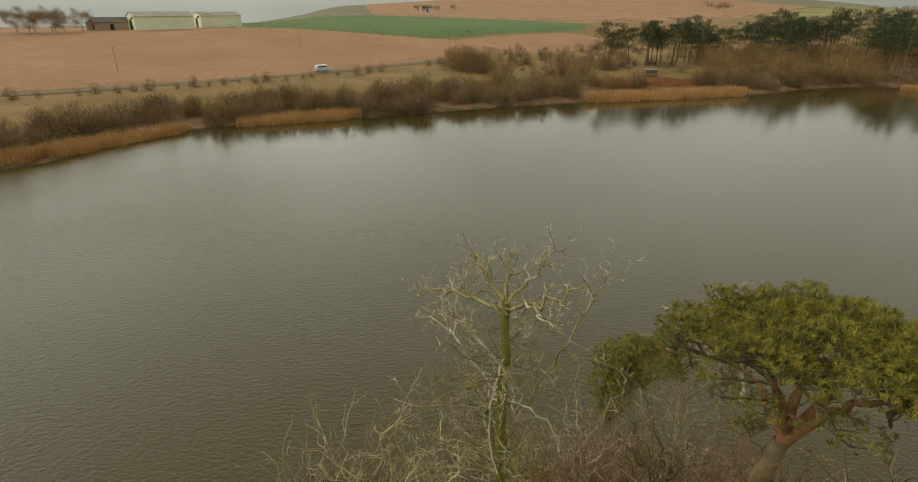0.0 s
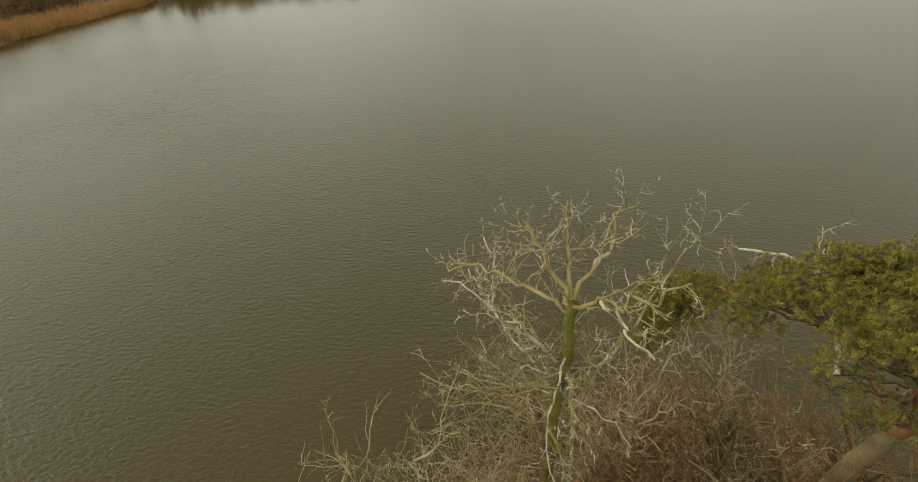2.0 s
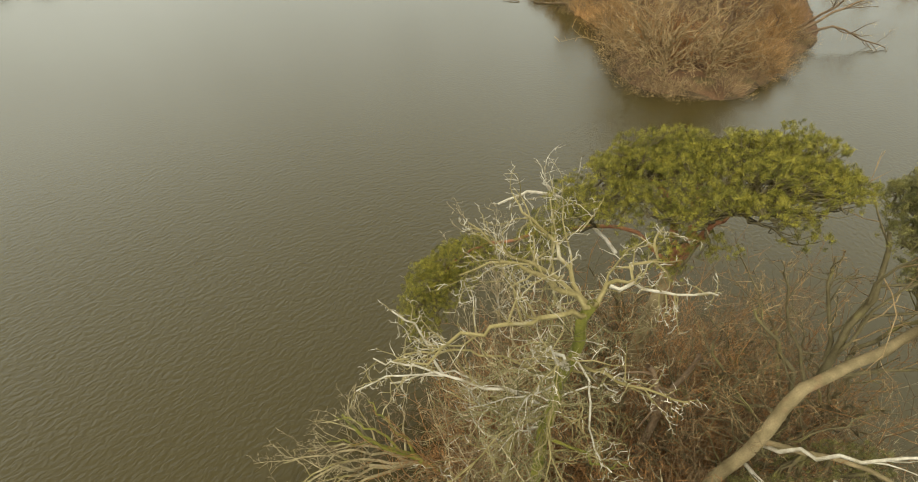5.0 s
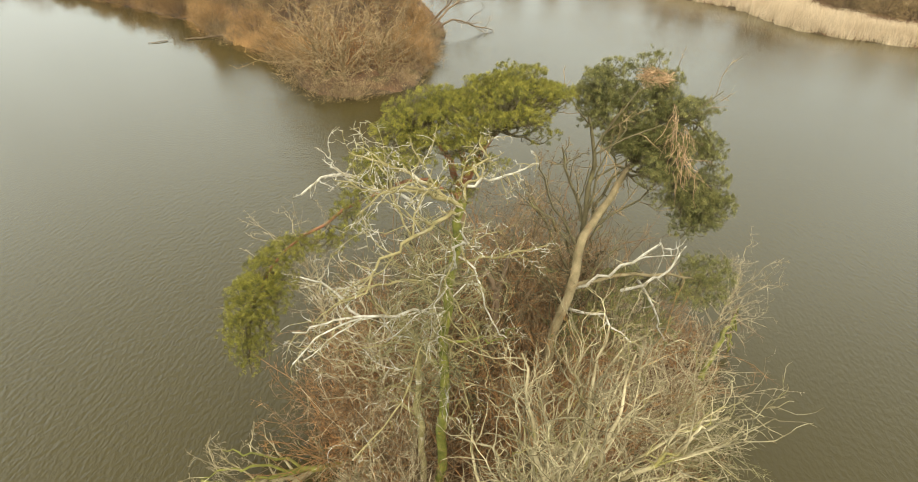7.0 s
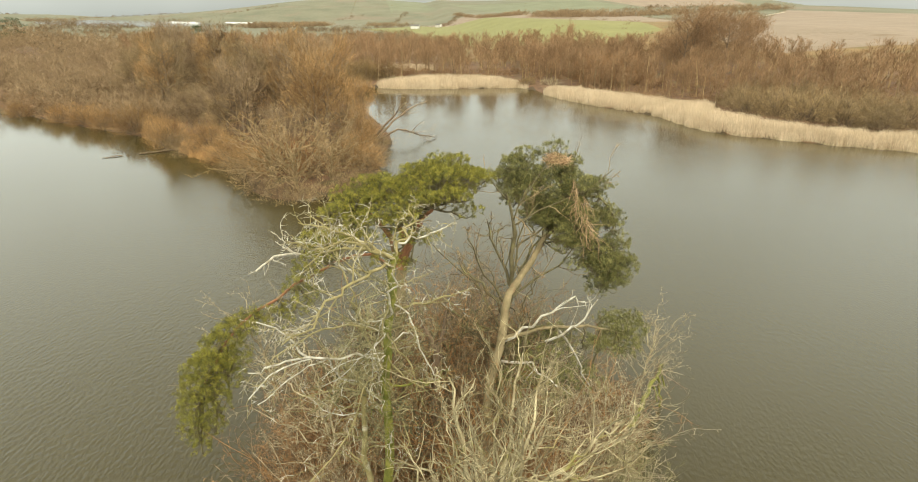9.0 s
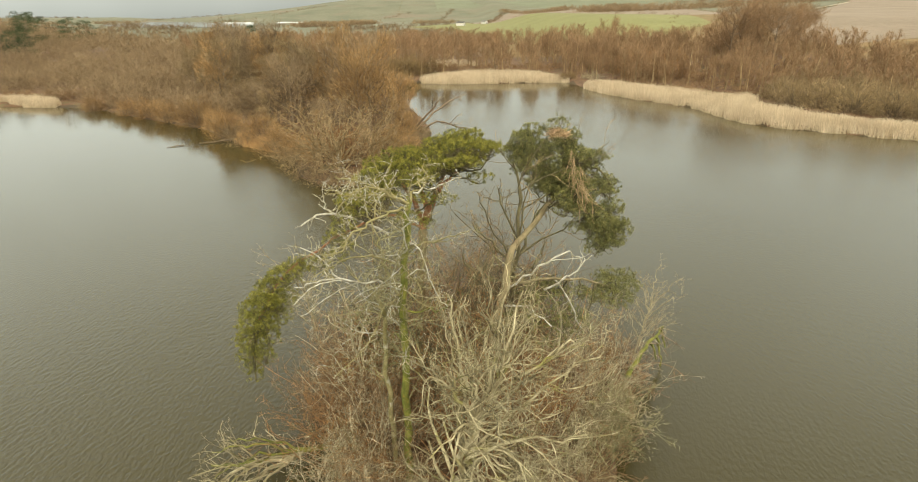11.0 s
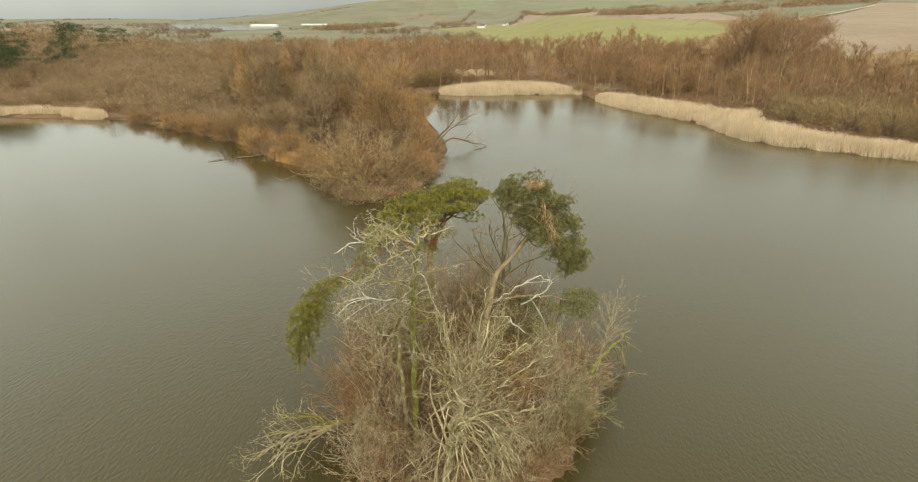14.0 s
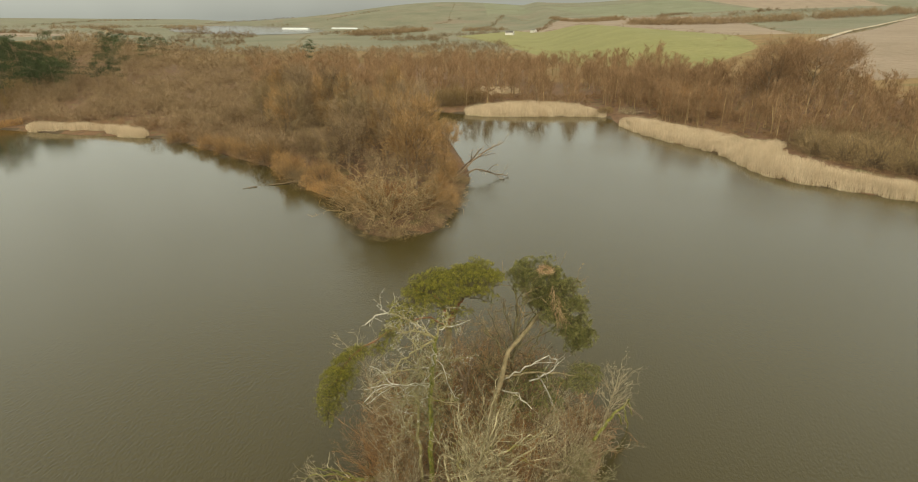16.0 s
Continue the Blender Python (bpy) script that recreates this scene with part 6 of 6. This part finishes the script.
# ---- farm, road and bank ----
def barn(name, at, turn, long, wide, eaves, ridge, wall_mat, roof_mat, label, doors=1, category="barn"):
    ob = thing(name, (at[0], at[1], float(height(*at))), label, category)
    ob.rotation_euler = (0, 0, radians(turn))
    bm = bmesh.new()
    half, w = long / 2, wide / 2
    outline = [(-w, -1), (w, -1), (w, eaves), (0, ridge), (-w, eaves)]
    a = [bm.verts.new((-half, y, z)) for y, z in outline]
    b = [bm.verts.new((half, y, z)) for y, z in outline]
    bm.faces.new(a)
    bm.faces.new(b[::-1])
    for k in range(5):
        bm.faces.new((a[k], b[k], b[(k + 1) % 5], a[(k + 1) % 5]))
    bmesh.ops.recalc_face_normals(bm, faces=bm.faces[:])
    part("wall", bm, wall_mat, ob)
    for s in (-1, 1):
        bm = bmesh.new()
        v = [bm.verts.new(p) for p in ((-half - 0.4, s * (w + 0.5), eaves - 0.1), (half + 0.4, s * (w + 0.5), eaves - 0.1), (half + 0.4, 0, ridge + 0.2), (-half - 0.4, 0, ridge + 0.2))]
        f = bm.faces.new(v)
        bmesh.ops.solidify(bm, geom=[f], thickness=0.18)
        part("roof", bm, roof_mat, ob)
    for k in range(doors):
        x = (k + 0.5) / doors * long - half
        part("door", box(x, -w - 0.05, eaves * 0.36, min(4.5, long * 0.12), 0.12, eaves * 0.75, 0.02), DARK, ob)
    part("door", box(-half - 0.05, 0, eaves * 0.4, 0.12, wide * 0.22, eaves * 0.75, 0.02), DARK, ob)
    part("vent_strip", box(-half - 0.06, -w * 0.45, eaves * 0.86, 0.1, wide * 0.25, eaves * 0.16, 0.01), DARK, ob)
    return ob


barn("barn", (-180, 306), 44, 29, 17, 6.6, 8.6, SHEET, ROOF_GREY, "long pale green steel farm barn", 0)
barn("barn", (-165, 339), 44, 23, 16, 6.4, 8.2, SHEET, ROOF_GREY, "pale green steel farm barn beside the yard", 0)
barn("farm_building", (-199, 292), 40, 15, 8, 3.8, 6.0, BRICK_RED, SLATE, "low red-brick farm steading with slate roof", 1, "building")
barn("farm_building", (-209, 293), 128, 12, 7, 3.4, 5.4, BRICK_RED, SLATE, "low red-brick farm steading with slate roof", 0, "building")
barn("farmhouse", (-95, 800), 20, 16, 9, 5.0, 8.0, STONE_PALE, SLATE, "white distant farmhouse among trees", 1, "house")
barn("farmhouse", (1250, 20), 70, 18, 9, 5.0, 8.5, STONE_PALE, SLATE, "pale distant farmhouse beyond green field", 3, "house")
barn("farmhouse", (1480, -40), 40, 16, 9, 5.0, 8.0, STONE_PALE, SLATE, "pale distant farmhouse beyond green field", 3, "house")
FARM_TREE = stand("farm_tree", far_tree(97, 11, 6.5, 2600, 0.22, 0.08, 1.1, 0.15), BARK, TWIG_OLIVE, "leafless tree beside the farm", "tree", "trees beside the farm", "twigwork")
plant(FARM_TREE, [(-203, 276), (-208, 270), (-206, 262), (-211, 266), (-216, 262), (-214, 256), (-220, 256), (-98, 790), (-82, 806), (-110, 812), (-60, 820)], rng, 0.7, 1.1)


def van():
    at = (-62, 204)
    ob = thing("parked_van", (at[0], at[1], float(height(*at)) + 0.15), "pale blue and white parked van on the road", "van")
    ob.rotation_euler = (0, 0, radians(40))
    part("body", box(0, 0, 0.95, 5.0, 1.95, 0.95, 0.12), VAN_BLUE, ob)
    part("roof", box(-0.3, 0, 1.85, 4.2, 1.85, 0.95, 0.18), VAN_WHITE, ob)
    for s in (-1, 1):
        part("side_window", box(-0.2, s * 0.94, 1.75, 3.2, 0.04, 0.42, 0.01), WINDOW, ob)
        for x in (-1.6, 1.6):
            bm = bmesh.new()
            bmesh.ops.create_cone(bm, cap_ends=True, segments=16, radius1=0.36, radius2=0.36, depth=0.24, matrix=Matrix.LocRotScale((x, s * 0.9, 0.36), Euler((math.pi / 2, 0, 0)), None))
            bmesh.ops.bevel(bm, geom=[e for e in bm.edges if len(e.link_faces) == 2 and e.calc_face_angle() > 1], offset=0.04, segments=1, affect="EDGES")
            wheel = part("wheel", bm, RUBBER, ob)
            bm = bmesh.new()
            bmesh.ops.create_cone(bm, cap_ends=True, segments=14, radius1=0.2, radius2=0.17, depth=0.05, matrix=Matrix.LocRotScale((x, s * 1.03, 0.36), Euler((-s * math.pi / 2, 0, 0)), None))
            part("rim", bm, VAN_WHITE, wheel, "pale metal rim")
    part("windscreen", box(1.82, 0, 1.75, 0.06, 1.6, 0.5, 0.01), WINDOW, ob)


def bird_hide():
    at = (57, 211)
    ob = thing("wooden_hide", (at[0], at[1], float(height(*at))), "small weathered timber hide above the reeds", "hut")
    ob.rotation_euler = (0, 0, radians(12))
    for k in range(8):
        part("board", box(0, -1.5, 0.35 + 0.26 * k, 4.4, 0.06, 0.24, 0.01), TIMBER if k not in (5,) else DARK, ob)
    for s in (-1, 1):
        part("side_wall", box(s * 2.2, 0, 1.2, 0.08, 3.0, 2.2, 0.01), TIMBER, ob)
    part("back_wall", box(0, 1.5, 1.2, 4.4, 0.08, 2.2, 0.01), TIMBER, ob)
    part("roof", box(0, 0, 2.45, 5.0, 3.7, 0.14, 0.03), SLATE, ob)


def pole(at, tall):
    ob = thing("telegraph_pole", (at[0], at[1], float(height(*at))), "wooden telegraph pole in the ploughed field", "pole", "telegraph poles")
    part("post", tubes([([Vector((0, 0, -0.3)), Vector((0, 0, tall / 2)), Vector((0, 0, tall))], [0.11, 0.10, 0.08])], 8), TIMBER, ob, "", True)
    part("crossbar", box(0, 0, tall - 0.5, 1.6, 0.12, 0.12, 0.01), TIMBER, ob)


def fence():
    ob = thing("field_fence", (0, 0, 0), "post and wire fence beside the road", "fence")
    q = curve_line([(x - 4.2, y + 4.2, 0) for x, y in ROAD[2:6]], 1, 1, steps=15)[0]
    tops = []
    for k, p in enumerate(q):
        z = float(height(p.x, p.y))
        part("post", box(p.x, p.y, z + 0.45, 0.09, 0.09, 1.1, 0.012), TIMBER, ob)
        tops.append(Vector((p.x, p.y, z)))
    for h in (0.5, 0.8, 1.1):
        part("wire", tubes([([p + Vector((0, 0, h)) for p in tops], [0.012] * len(tops))], 4), TIMBER, ob)


def tunnels():
    for k, (x, y) in enumerate(((1730, 690), (1820, 560), (1300, 330))):
        ob = thing("polytunnel", (x, y, float(height(x, y))), "long white polytunnel far across the fields", "polytunnel", "polytunnels")
        a = np.linspace(0, np.pi, 9)
        n = len(a)
        v = np.concatenate([np.stack((np.full(n, s), 6 * np.cos(a), 4.0 * np.sin(a)), -1) for s in (-45, 45)])
        f = np.array([(i, i + 1, i + 1 + n, i + n) for i in range(n - 1)])
        part("cover", [(v, f)], CLEAR, ob, "", True)
        for s in (-45, 45):
            part("end_wall", [(np.stack((np.full(n, s), 6 * np.cos(a), 4.0 * np.sin(a)), -1), np.array([range(n)]))], CLEAR, ob)
        ob.rotation_euler = (0, 0, radians(80))


def culvert():
    at = (206, -42)
    ob = thing("footbridge", (at[0], at[1], float(height(*at))), "small grey plank footbridge at the inlet", "bridge")
    ob.rotation_euler = (0, 0, radians(-50))
    for k in range(9):
        part("plank", box(-2.4 + 0.6 * k, 0, 0.9, 0.55, 1.6, 0.1, 0.01), TIMBER, ob)
    for s in (-0.8, 0.8):
        part("handrail", box(0, s, 1.9, 5.4, 0.09, 0.09, 0.01), TIMBER, ob)
        for k in range(4):
            part("post", box(-2.4 + 1.6 * k, s, 0.9, 0.1, 0.1, 2.1, 0.01), TIMBER, ob)


culvert()
van()
bird_hide()
for at in ((-130, 190), (-85, 250), (-20, 262), (40, 240)):
    pole(at, 8.5)
fence()
tunnels()
